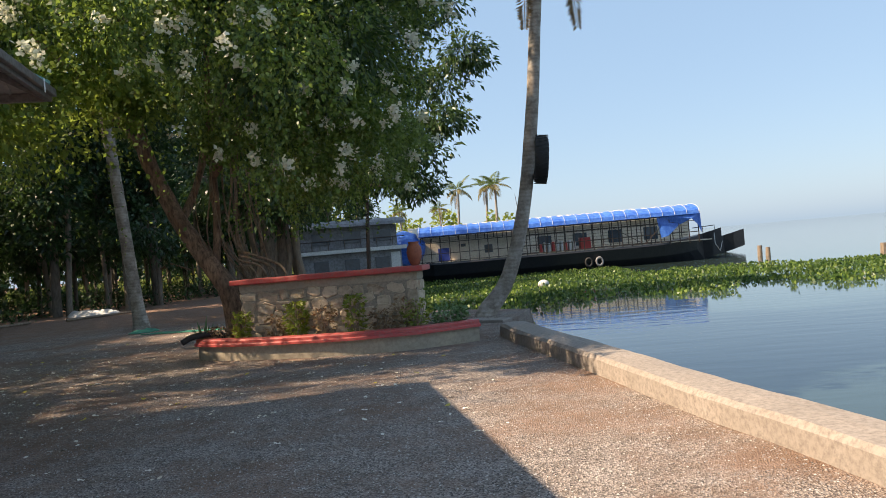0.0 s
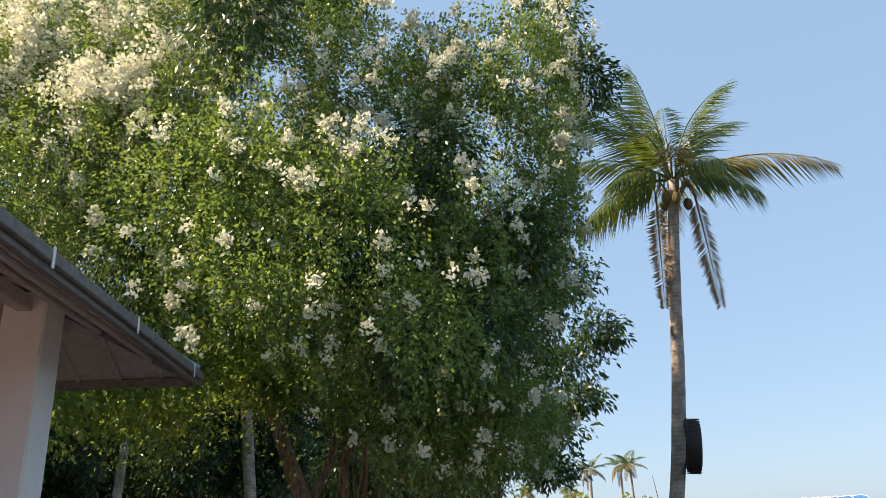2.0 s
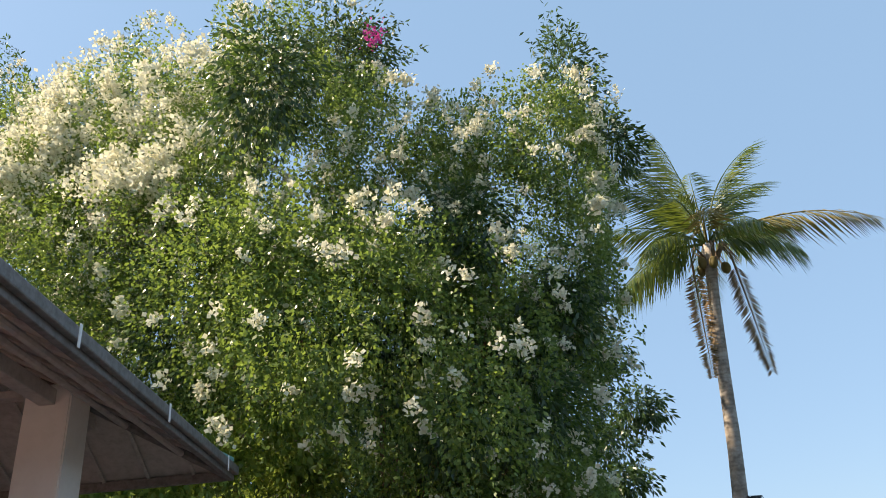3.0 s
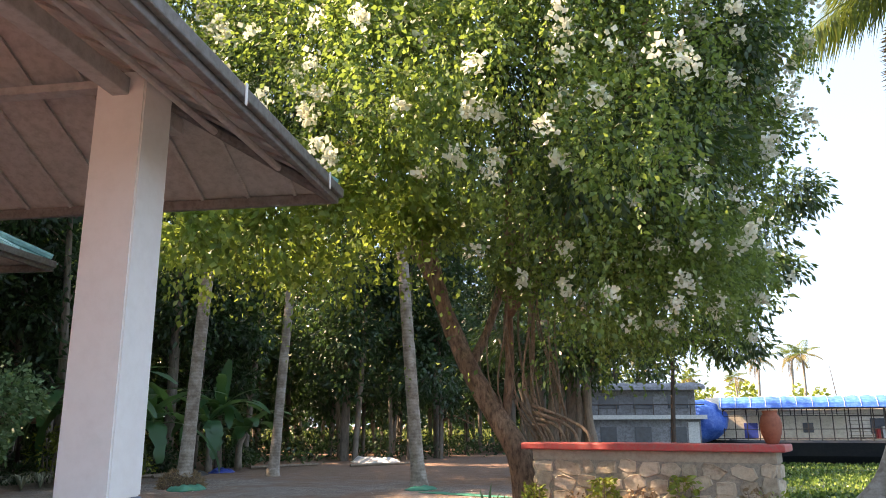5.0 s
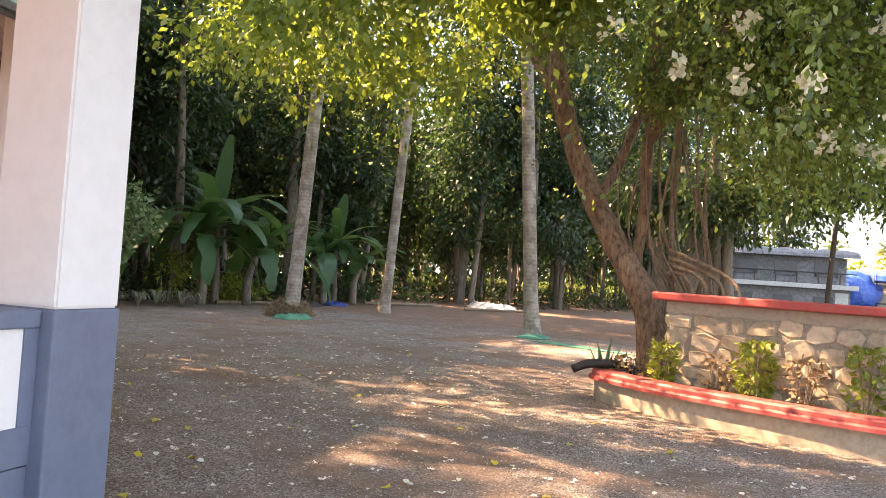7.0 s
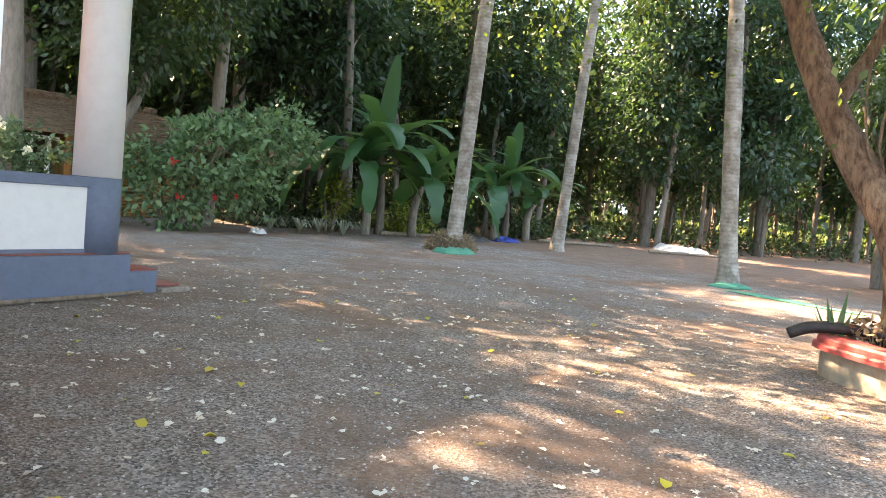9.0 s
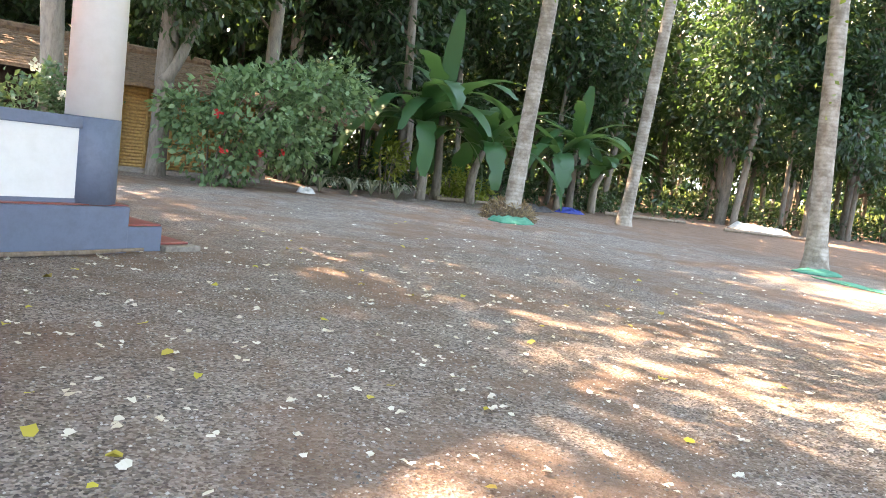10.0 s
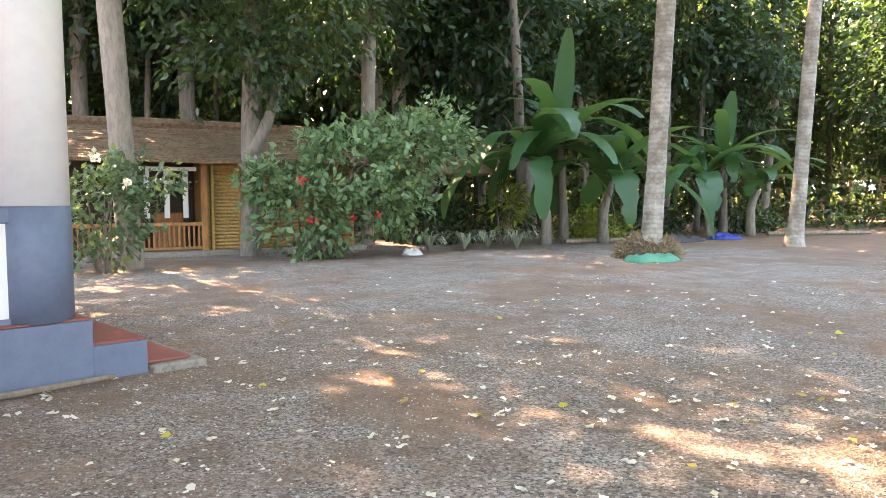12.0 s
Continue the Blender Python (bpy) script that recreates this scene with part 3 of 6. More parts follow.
def hip_roof(owner, u0, u1, v0, v1, ez, sl, rib_step=0.46, top=None):
    """Four sloping sheets over a rectangle of eaves, ribs underneath, fascia and gutter straps."""
    w = (u1 - u0) / 2
    rz = ez + w * sl
    a, b = (u0 + w, v0 + w), (u0 + w, v1 - w)
    quads = [[(u1, v0, ez), (u1, v1, ez), (*b, rz), (*a, rz)], [(u0, v1, ez), (u0, v0, ez), (*a, rz), (*b, rz)],
             [(u1, v1, ez), (u0, v1, ez), (*b, rz)], [(u0, v0, ez), (u1, v0, ez), (*a, rz)]]
    for q in quads:
        for nm, z0, z1, mt in (("roof_lining", 0.0, 0.02, M_SHEET_IN), ("roof_sheet", 0.03, 0.05, top or M_TEAL)):
            bm = bmesh.new()
            over = 0.0 if nm == "roof_lining" else 0.06
            P = [(x + over * (1 if x == u1 else -1), y + over * (1 if y == v1 else -1), z - over * sl) if z == ez else (x, y, z) for x, y, z in q]
            lo = [bm.verts.new((x, y, z + z0)) for x, y, z in P]
            hi = [bm.verts.new((x, y, z + z1)) for x, y, z in P]
            bm.faces.new(lo[::-1])
            bm.faces.new(hi)
            for k in range(len(P)):
                bm.faces.new((lo[k], lo[(k + 1) % len(P)], hi[(k + 1) % len(P)], hi[k]))
            part(nm, bm, mt, owner)
    # ribs run up the slopes under the lining, corrugation rolls on top
    rib = boxm(0, 1, -0.02, 0.02, -0.045, -0.004)
    for side in range(4):
        lo_, hi_ = (v0, v1) if side < 2 else (u0, u1)
        s = lo_ + 0.35
        while s < hi_ - 0.3:
            run = min(w, s - lo_, hi_ - s)
            x0, x1 = 0.03, run - 0.05
            if x1 > x0 + 0.2:
                if side == 0:
                    p, q = Vector((u1 - x0, s, ez + x0 * sl)), Vector((u1 - x1, s, ez + x1 * sl))
                elif side == 1:
                    p, q = Vector((u0 + x0, s, ez + x0 * sl)), Vector((u0 + x1, s, ez + x1 * sl))
                elif side == 2:
                    p, q = Vector((s, v1 - x0, ez + x0 * sl)), Vector((s, v1 - x1, ez + x1 * sl))
                else:
                    p, q = Vector((s, v0 + x0, ez + x0 * sl)), Vector((s, v0 + x1, ez + x1 * sl))
                bm = tube(bmesh.new(), [p - Vector((0, 0, 0.022)), q - Vector((0, 0, 0.022))], [0.022, 0.022], 4)
                part("rib", bm, M_SHEET_IN, owner)
                bm = tube(bmesh.new(), [p + Vector((0, 0, 0.045)), q + Vector((0, 0, 0.06))], [0.03, 0.03], 6)
                part("corrugation", bm, top or M_TEAL, owner)
            s += rib_step
    rib.free()
    for p, q in (((u1, v0), (u1, v1)), ((u0, v1), (u1, v1)), ((u0, v0), (u0, v1)), ((u0, v0), (u1, v0))):
        along_v = p[0] == q[0]
        sx = 1 if (p[0] == u1 if along_v else p[1] == v1) else -1
        if along_v:
            bm = boxm(p[0] - 0.03, p[0] + 0.03, p[1] - 0.02, q[1] + 0.02, ez - 0.10, ez - 0.004, bevel=0.008)
            bm2 = boxm(p[0] + sx * 0.034 - 0.0, p[0] + sx * 0.034 + 0.05, p[1], q[1], ez - 0.055, ez + 0.035, bevel=0.012)
        else:
            bm = boxm(p[0] + 0.035, q[0] - 0.035, p[1] - 0.03, p[1] + 0.03, ez - 0.10, ez - 0.004, bevel=0.008)
            bm2 = boxm(p[0], q[0], p[1] + sx * 0.034, p[1] + sx * 0.034 + 0.05, ez - 0.055, ez + 0.035, bevel=0.012)
        part("fascia", bm, M_STEEL, owner)
        part("gutter", bm2, M_STEEL, owner)
    for c, e in (((u1, v1), b), ((u0, v1), b), ((u1, v0), a), ((u0, v0), a)):
        bm = tube(bmesh.new(), [(*c, ez - 0.06), (*e, rz - 0.06)], [0.05, 0.05], 8)
        part("hip_rafter", bm, M_STEEL, owner)
        bm = tube(bmesh.new(), [(c[0], c[1], ez + 0.09), (*e, rz + 0.10)], [0.05, 0.05], 8)
        part("hip_cap", bm, top or M_TEAL, owner)
    bm = tube(bmesh.new(), [(*a, rz + 0.06), (*b, rz + 0.06)], [0.06, 0.06], 8)
    part("ridge_cap", bm, top or M_TEAL, owner)


def low_wall(owner, x, y0, y1, thick, z0, zb, zp0, zp1, zt, bay=3.2, stile=0.14):
    """A parapet along local Y whose outer face (+X) has a blue frame round white panels."""
    part("parapet", boxm(x - thick, x - 0.022, y0, y1, z0, zt), M_BLUE, owner, "blue-grey painted parapet")
    part("parapet_top", boxm(x - thick - 0.01, x + 0.012, y0, y1, zp1 + 0.001, zt + 0.002, bevel=0.01), M_BLUE, owner)
    part("parapet_base", boxm(x - 0.021, x, y0, y1, z0, zp0 - 0.001), M_BLUE, owner)
    n = max(1, round((y1 - y0) / bay))
    step = (y1 - y0) / n
    for i in range(n):
        a, b = y0 + i * step, y0 + (i + 1) * step
        part("white_panel", boxm(x - 0.021, x - 0.008, a + stile, b - stile, zp0, zp1), M_WHITE, owner, "white painted panel")
        part("frame_stile", boxm(x - 0.021, x, b - stile + 0.001, b, zp0, zp1), M_BLUE, owner)
        part("frame_stile", boxm(x - 0.021, x, a, a + stile - 0.001, zp0, zp1), M_BLUE, owner)


def square_pillar(x, y):
    ob = thing("pillar", "square pillar painted white above a blue-grey base", "pillar", "pavilion pillars", PAV @ pose(x, y, 0))
    part("base", boxm(-0.212, 0.212, -0.212, 0.212, 0, 1.089, bevel=0.012), M_BLUE, ob, "blue-grey painted lower part")
    bm = bmesh.new()
    r0, r1 = 0.205, 0.2
    for z, r in ((1.091, r0), (4.19, r1)):
        for sx, sy in ((-1, -1), (1, -1), (1, 1), (-1, 1)):
            bm.verts.new((sx * r, sy * r, z))
    bm.verts.ensure_lookup_table()
    v = bm.verts
    bm.faces.new((v[3], v[2], v[1], v[0]))
    bm.faces.new(v[4:8])
    for k in range(4):
        bm.faces.new((v[k], v[(k + 1) % 4], v[4 + (k + 1) % 4], v[4 + k]))
    bmesh.ops.bevel(bm, geom=[e for e in bm.edges], offset=0.012, segments=2, affect="EDGES")
    part("shaft", bm, M_WHITE, ob, "white painted shaft")
    return ob


pavilion = thing("pavilion", "open pavilion with teal hipped sheet roof and painted parapet", "pavilion", m=PAV)
part("floor_slab", boxm(U0 + 0.55, 0.12, V0 + 0.9, 0.12, -0.1, 0.36, bevel=0.01), M_BLUE, pavilion, "blue-grey plinth")
part("floor_finish", boxm(U0 + 0.6, 0.1, V0 + 0.95, 0.1, 0.364, 0.38), M_REDFLOOR, pavilion, "red oxide floor")
low_wall(pavilion, 0.13, -8.2, -0.214, 0.2, 0.37, 0.37, 0.55, 1.0, 1.083, bay=3.9, stile=0.08)
hip_roof(pavilion, U0, U1, V0, V1, EZ, SL)
for y in (0.0, -4.1, -8.2):
    for x in (0.0, -2.8):
        square_pillar(x, y)
for x in (0.0, -2.8):
    part("beam", boxm(x - 0.07, x + 0.07, V0 + 1.0, V1 - 0.85, 4.0, 4.14, bevel=0.01), M_SHEET_IN, pavilion, "grey painted steel beam")
for y in (0.0, -8.2):
    part("beam", boxm(U0 + 1.0, U1 - 1.0, y - 0.06, y + 0.06, 4.145, 4.21), M_SHEET_IN, pavilion)
for k in range(2):
    part("purlin", tube(bmesh.new(), [(0.8 - 0.42 * k, V0 + 0.6, 3.785 + 0.21 * k), (0.8 - 0.42 * k, V1 - 0.5 - 0.4 * k, 3.785 + 0.21 * k)], [0.03, 0.03], 8), M_SHEET_IN, pavilion)
for y in (1.05, -0.75, -2.4, -4.0):
    part("gutter_strap", boxm(U1 + 0.085, U1 + 0.092, y - 0.014, y + 0.014, EZ - 0.10, EZ + 0.05), M_WHITE, pavilion, "pale metal gutter strap")

# ---------------------------------------------------------------- second pavilion with round pillars
PV2 = pose(-8.445, 6.61, 0, 0, 0, TURN)
hall = thing("open_hall", "open hall with teal roof, blue-grey plinth and white panelled parapet", "pavilion", m=PV2)
part("plinth", boxm(-5.0, 0.215, -7.0, 0.27, -0.1, 0.40, bevel=0.008), M_BLUE, hall, "blue-grey painted plinth")
part("floor_finish", boxm(-4.95, 0.20, -6.95, 0.262, 0.404, 0.415), M_REDFLOOR, hall, "red oxide floor")
low_wall(hall, 0.135, -6.6, -0.03, 0.24, 0.41, 0.41, 0.45, 1.02, 1.115, bay=6.6)
part("tread", boxm(-1.9, 0.16, 0.275, 0.62, 0.226, 0.242), M_REDFLOOR, hall, "red oxide step tread")
part("step", boxm(-1.92, 0.17, 0.274, 0.63, -0.1, 0.223, bevel=0.006), M_BLUE, hall, "blue-grey painted step")
part("tread", boxm(-1.9, 0.16, 0.635, 0.93, 0.055, 0.075, bevel=0.006), M_REDFLOOR, hall, "worn red bottom step")
part("bottom_slab", boxm(-1.95, 0.24, 0.64, 1.02, -0.1, 0.05, bevel=0.015), M_CONCRETE, hall)
hip_roof(hall, -5.3, 0.62, -7.6, 0.55, 3.7, 0.5, rib_step=0.8)


def round_pillar(x, y):
    ob = thing("pillar", "round pillar painted white above a blue-grey base", "pillar", "hall pillars", PV2 @ pose(x, y, 0))
    for nm, z0, z1, r0, r1, mt in (("base", 0.41, 1.122, 0.222, 0.222, M_BLUE), ("shaft", 1.124, 3.95, 0.218, 0.205, M_WHITE)):
        bm = tube(bmesh.new(), [(0, 0, z0), (0, 0, (z0 + z1) / 2), (0, 0, z1)], [r0, (r0 + r1) / 2, r1], 40)
        o = part(nm, bm, mt, ob)
        for p in o.data.polygons:
            p.use_smooth = abs(p.normal.z) < 0.5
    return ob


for y in (0.0, -3.4, -6.6):
    for x in (0.0, -4.6):
        round_pillar(x, y)

# lit copy of the climber leaves: backlight painted in as brighter yellow-green
M_BACKLIT_VINE = leaf_mat("backlit_vine_leaves", [(0.06, 0.12, 0.025), (0.15, 0.25, 0.045), (0.24, 0.34, 0.07), (0.34, 0.42, 0.11)], 0.5, tcol=(0.38, 0.48, 0.08))

# ---------------------------------------------------------------- vine-covered tree over the planter
vine_tree = thing("flowering_tree", "huge leaning tree smothered in white-flowering climber", "tree")
trunk_mesh([(-3.1, 12.5, -0.1, 0.30), (-3.15, 12.45, 0.5, 0.24), (-3.28, 12.4, 1.2, 0.20), (-3.85, 12.4, 2.1, 0.17), (-4.32, 12.4, 3.0, 0.15), (-4.7, 12.3, 4.2, 0.135), (-4.9, 12.2, 6.0, 0.11), (-4.7, 12.0, 8.0, 0.08)],
           vine_tree, M_BARK, 14, 0.22, 6, label="rough reddish-brown leaning trunk")
for pts in ([(-3.5, 12.5, 1.6, 0.08), (-3.42, 12.55, 2.5, 0.075), (-3.4, 12.5, 3.6, 0.07), (-3.3, 12.3, 5.2, 0.06), (-3.0, 12.0, 7, 0.05)],
            [(-4.1, 12.4, 2.5, 0.09), (-3.9, 12.8, 3.2, 0.07), (-3.6, 13.0, 4.2, 0.06), (-3.1, 13.1, 5.6, 0.05)],
            [(-4.7, 12.3, 4.0, 0.09), (-5.5, 12.2, 5.2, 0.06), (-6.6, 12.0, 6.4, 0.04)],
            [(-3.4, 12.5, 3.4, 0.09), (-2.2, 12.0, 4.8, 0.08), (-1.0, 11.4, 6.4, 0.07), (-0.4, 11.0, 8.2, 0.05)]):
    trunk_mesh(pts, vine_tree, M_BARK, 10, 0.15, 5, name="limb")
for i in range(18):
    x = -3.05 + R.uniform(-0.3, 0.6)
    y = 12.45 + R.uniform(-0.2, 0.3)
    p = [(x + R.uniform(0.0, 1.0) * (i % 3 == 0), y, 0.1 + R.random() * 0.5, R.uniform(0.010, 0.028)), (x + R.uniform(-0.1, 0.3), y + 0.05, 1.2, R.uniform(0.010, 0.028)),
         (x - 0.2 + R.uniform(-0.16, 0.16), y, 2.1, R.uniform(0.010, 0.026)), (x - 0.25 + R.uniform(-0.25, 0.25), y + R.uniform(-0.1, 0.2), 3.4, R.uniform(0.01, 0.026)), (x - 0.1 + R.uniform(-0.4, 0.5), y, 5.0, 0.01)]
    trunk_mesh(p, vine_tree, M_ROOT, 6, 0.1, 4, name="aerial_root")
# looping roots behind the wall
for i in range(4):
    x = -2.7 + i * 0.19
    trunk_mesh([(-3.0, 12.4, 1.6 + 0.1 * i, 0.03), (x - 0.05, 12.3, 1.55, 0.026), (x + 0.12, 12.25, 1.2, 0.024), (x + 0.2 + 0.06 * i, 12.25, 0.5, 0.02)], vine_tree, M_ROOT, 6, 0.1, 4, name="aerial_root")

VINE = [((-2.3, 10.2, 5.6), (2.9, 3.2, 3.3)), ((-5.2, 10.6, 6.8), (3.0, 3.4, 3.6)), ((-8.6, 11.3, 9.0), (3.0, 3.2, 4.2)), ((-4.6, 10.4, 10.3), (2.6, 2.8, 2.6)),
        ((-0.3, 12.4, 9.2), (1.9, 2.0, 2.6)), ((-2.4, 11.0, 9.4), (2.2, 2.4, 2.2)), ((-0.3, 12.8, 5.6), (1.6, 1.7, 2.3)), ((-0.7, 12.6, 3.6), (1.3, 1.2, 1.0)), ((-1.8, 10.6, 3.6), (1.9, 2.2, 1.2)),
        ((-11.6, 12.3, 10.4), (2.4, 2.5, 4.2)), ((-8.4, 7.3, 6.9), (2.5, 0.7, 2.2)),
        ((0.2, 10.8, 8.0), (1.6, 1.8, 1.9)), ((0.7, 12.0, 10.4), (1.8, 1.6, 1.5)), ((-1.3, 7.4, 5.6), (1.3, 1.1, 1.2)), ((-3.2, 7.5, 6.4), (1.6, 1.2, 1.8)), ((-7.6, 11.0, 12.4), (2.8, 2.2, 2.0)), ((-4.0, 10.8, 12.8), (1.7, 1.6, 1.8))]
N_MAIN = len(VINE)


def lower_edge(p):
    """Height of the crown's underside, rising away from the trunk towards the sun."""
    z = 2.6 + 0.92 * (-2.2 - p[:, 0]) + 0.3 * np.clip(12.4 - p[:, 1], 0, 5)
    return np.minimum(z, np.where((p[:, 1] > 8.3) & (p[:, 1] < 11.4), 8.6, 4.9))


def inland(p):
    """True for places on the land side of the crown's trimmed lake side."""
    edge = 0.15 + 1.5 * np.clip((p[:, 2] - 3.2) / 4.0, 0, 1) + 0.05 * (p[:, 1] - 9.5) + 0.5 * np.clip((p[:, 2] - 9.5) / 2, 0, 1)
    return p[:, 0] < edge + 0.25 * np.sin(p[:, 2] * 2.3) + 0.15 * np.sin(p[:, 2] * 5.1 + 1)


for _ in range(210):
    q_, w_ = in_blobs(VINE[:N_MAIN], 1, 0.02, 0.13)
    if len(q_):
        s_ = R.uniform(0.28, 0.75)
        VINE.append((tuple(q_[0] - np.array([0, 0, 0.3])), (s_, s_, s_ * R.uniform(1.2, 2.3))))
p, d = in_blobs(VINE, 780000, depth=0.42, rough=0.2)
p, d = clumpy(p * np.array([1.6, 1.6, 0.6]), d, 2.6, -0.45)
p = p / np.array([1.6, 1.6, 0.6])
keep = p[:, 2] > 2.55 + 1.1 * np.clip((-2.2 - p[:, 0]) / 1.2, 0, 1) + 0.5 * np.sin(p[:, 0] * 1.7) + 0.3 * np.sin(p[:, 0] * 4.1 + p[:, 1] * 2)
under = p[:, 2] < lower_edge(p)
keep &= ~under | (p[:, 0] > -1.7) | (RN.random(len(p)) < 0.07)
keep &= inland(p)
p, d = p[keep], d[keep]
v, f = leaf_quads(p, d, 0.07, 0.66, 0.75, 0.8)
np_part("climber_foliage", v, f, M_VINE, vine_tree, "dense dark green climber leaves")
# hanging strands
st, so = [], []
for i in range(4200):
    q, dd = in_blobs(VINE, 1, 0.05)
    if len(q) == 0 or dd[0][1] > 0.5:
        continue
    x, y, z = q[0]
    q = q + dd * 0.06
    x, y, z = q[0]
    ln = R.uniform(0.4, 1.4)
    k = np.arange(0, ln, 0.035)
    st.append(np.stack([x + 0.08 * np.sin(k * 4 + i), y + 0.08 * np.cos(k * 3 + i), z - k], 1))
    so.append(np.tile(dd, (len(k), 1)))
st, so = np.concatenate(st), np.concatenate(so)
keep = (st[:, 2] > 2.0) & ((st[:, 2] > lower_edge(st) - 0.2) | (st[:, 0] > -1.7) | (RN.random(len(st)) < 0.06))
keep &= inland(st)
v, f = leaf_quads(st[keep], so[keep], 0.07, 0.6, 0.8, 1.0)
np_part("strand_foliage", v, f, M_VINE, vine_tree, "trailing strands of climber leaves")
# the blob at x -7.6 is added to keep sun off the gravel
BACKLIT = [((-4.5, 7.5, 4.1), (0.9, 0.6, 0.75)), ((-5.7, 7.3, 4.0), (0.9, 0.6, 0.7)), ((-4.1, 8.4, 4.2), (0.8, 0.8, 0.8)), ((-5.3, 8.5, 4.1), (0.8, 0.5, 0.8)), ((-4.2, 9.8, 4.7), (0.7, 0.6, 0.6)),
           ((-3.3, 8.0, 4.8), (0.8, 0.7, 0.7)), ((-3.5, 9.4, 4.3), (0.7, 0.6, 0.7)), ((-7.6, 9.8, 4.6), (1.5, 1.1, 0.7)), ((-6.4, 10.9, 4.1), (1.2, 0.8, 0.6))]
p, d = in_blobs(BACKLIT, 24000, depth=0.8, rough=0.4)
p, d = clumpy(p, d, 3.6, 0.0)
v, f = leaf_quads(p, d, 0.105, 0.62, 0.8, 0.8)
np_part("backlit_foliage", v, f, M_BACKLIT_VINE, vine_tree, "hanging climber leaves with backlight painted in yellow-green")
DARK = [((-3.4, 7.6, 10.2), (0.9, 0.7, 1.5)), ((-0.6, 9.0, 7.6), (0.7, 0.7, 0.9)), ((-0.2, 9.6, 5.0), (0.8, 0.8, 0.9)), ((0.5, 10.6, 6.6), (0.7, 0.8, 0.8)), ((-1.0, 8.4, 4.4), (0.6, 0.5, 0.6)), ((1.35, 12.6, 12.4), (0.75, 0.8, 2.0)), ((2.0, 12.4, 10.6), (0.6, 0.7, 0.9)),
        ((-3.2, 11.2, 7.8), (1.9, 1.0, 2.4)), ((-7.4, 12.2, 8.6), (2.0, 0.9, 2.4)), ((-9.8, 12.8, 15.6), (1.5, 1.4, 1.5)), ((-13.6, 12.8, 15.2), (2.2, 1.9, 2.4)),
        ((-3.2, 10.6, 13.2), (1.5, 1.2, 0.9)), ((-1.2, 12.2, 5.6), (2.0, 1.0, 2.2)), ((-11.5, 12.0, 12.4), (1.9, 1.8, 1.8))]
p, d = in_blobs(DARK, 58000, depth=0.6, rough=0.25)
keep = (p[:, 2] > 3.1 + 0.2 * np.sin(p[:, 0] * 5))
p, d = p[keep], d[keep]
v, f = leaf_quads(p, d, 0.15, 0.36, 0.9, 0.6)
np_part("dark_foliage", v, f, M_DARKLEAF, vine_tree, "glossy dark drooping leaves")


def blossoms(n_clusters, chooser, size, per, mat, name, label, spread):
    P, D = [], []
    while len(P) < n_clusters:
        q, dd = in_blobs(VINE, 40, 0.03, 0.13)
        for c, w in zip(q, dd):
            if chooser(c) and inland(c[None])[0] and w[1] < 0.2 and len(P) < n_clusters:
                k = R.randint(*per)
                P.append(c + w * 0.24 + RN.normal(0, spread, (k, 3)))
                D.append(np.tile(w, (k, 1)))
    v, f = leaf_quads(np.concatenate(P), np.concatenate(D), size, 0.85, 0.0, 0.9)
    np_part(name, v, f, mat, vine_tree, label)


blossoms(780, lambda c: c[2] > 3.0 + 0.9 * max(0, -1.7 - c[0]), 0.07, (18, 46), M_FLOWER, "blossom_sprays", "scattered sprays of white flowers", 0.05)
blossoms(420, lambda c: c[0] < -4.6 and c[2] > 8.6 - 0.12 * (c[0] + 5) and c[2] < 13.8, 0.085, (50, 110), M_FLOWER, "blossom_sprays", "heavy cream flower clusters high on the tree", 0.12)
blossoms(110, lambda c: c[0] > -1.8 and c[2] > 6.4, 0.085, (25, 60), M_FLOWER, "blossom_sprays", "cream flower clusters beside the palm", 0.06)
v, f = leaf_quads(np.array([-2.0, 9.3, 12.2]) + RN.normal(0, 0.11, (110, 3)), np.tile([0, -1, 0.2], (110, 1)), 0.07, 0.85, 0.0, 0.9)
np_part("pink_spray", v, f, M_PINK, vine_tree, "one bright pink flower cluster")


# ---------------------------------------------------------------- dark-leaved tree on the bank behind
bank_tree = thing("bank_tree", "big dark-leaved tree with many grey stems on the bank", "tree", m=pose(-6.2, 25.3, 0))
br = random.Random(31)
for i in range(9):
    x = -1.15 + i * 0.27 + br.uniform(-0.08, 0.08)
    r = (0.12, 0.24, 0.16, 0.30, 0.14, 0.26, 0.12, 0.2, 0.15)[i]
    y = br.uniform(-0.5, 0.5)
    trunk_mesh([(x, y, -0.1, r * 1.3), (x + br.uniform(-0.12, 0.12), y, 0.9, r), (x + br.uniform(-0.2, 0.2), y, 2.4, r * 0.85), (x * 1.5 + br.uniform(-0.5, 0.5), y, 5.0, r * 0.6)], bank_tree, M_GROVEBARK, 9, 0.2, 5, name="stem")
for tip in ((7.4, -0.4, 8.3), (6.5, -1.2, 6.0), (5.2, -1.6, 3.9), (4.6, 0.2, 12.0), (1.0, 0.2, 13.0)):
    trunk_mesh([(0.3, 0, 3.0, 0.16), (tip[0] * 0.45, tip[1] * 0.4, tip[2] * 0.62 + 1.6, 0.11), (tip[0], tip[1], tip[2], 0.03)], bank_tree, M_GROVEBARK, 7, 0.1, 6, name="limb")
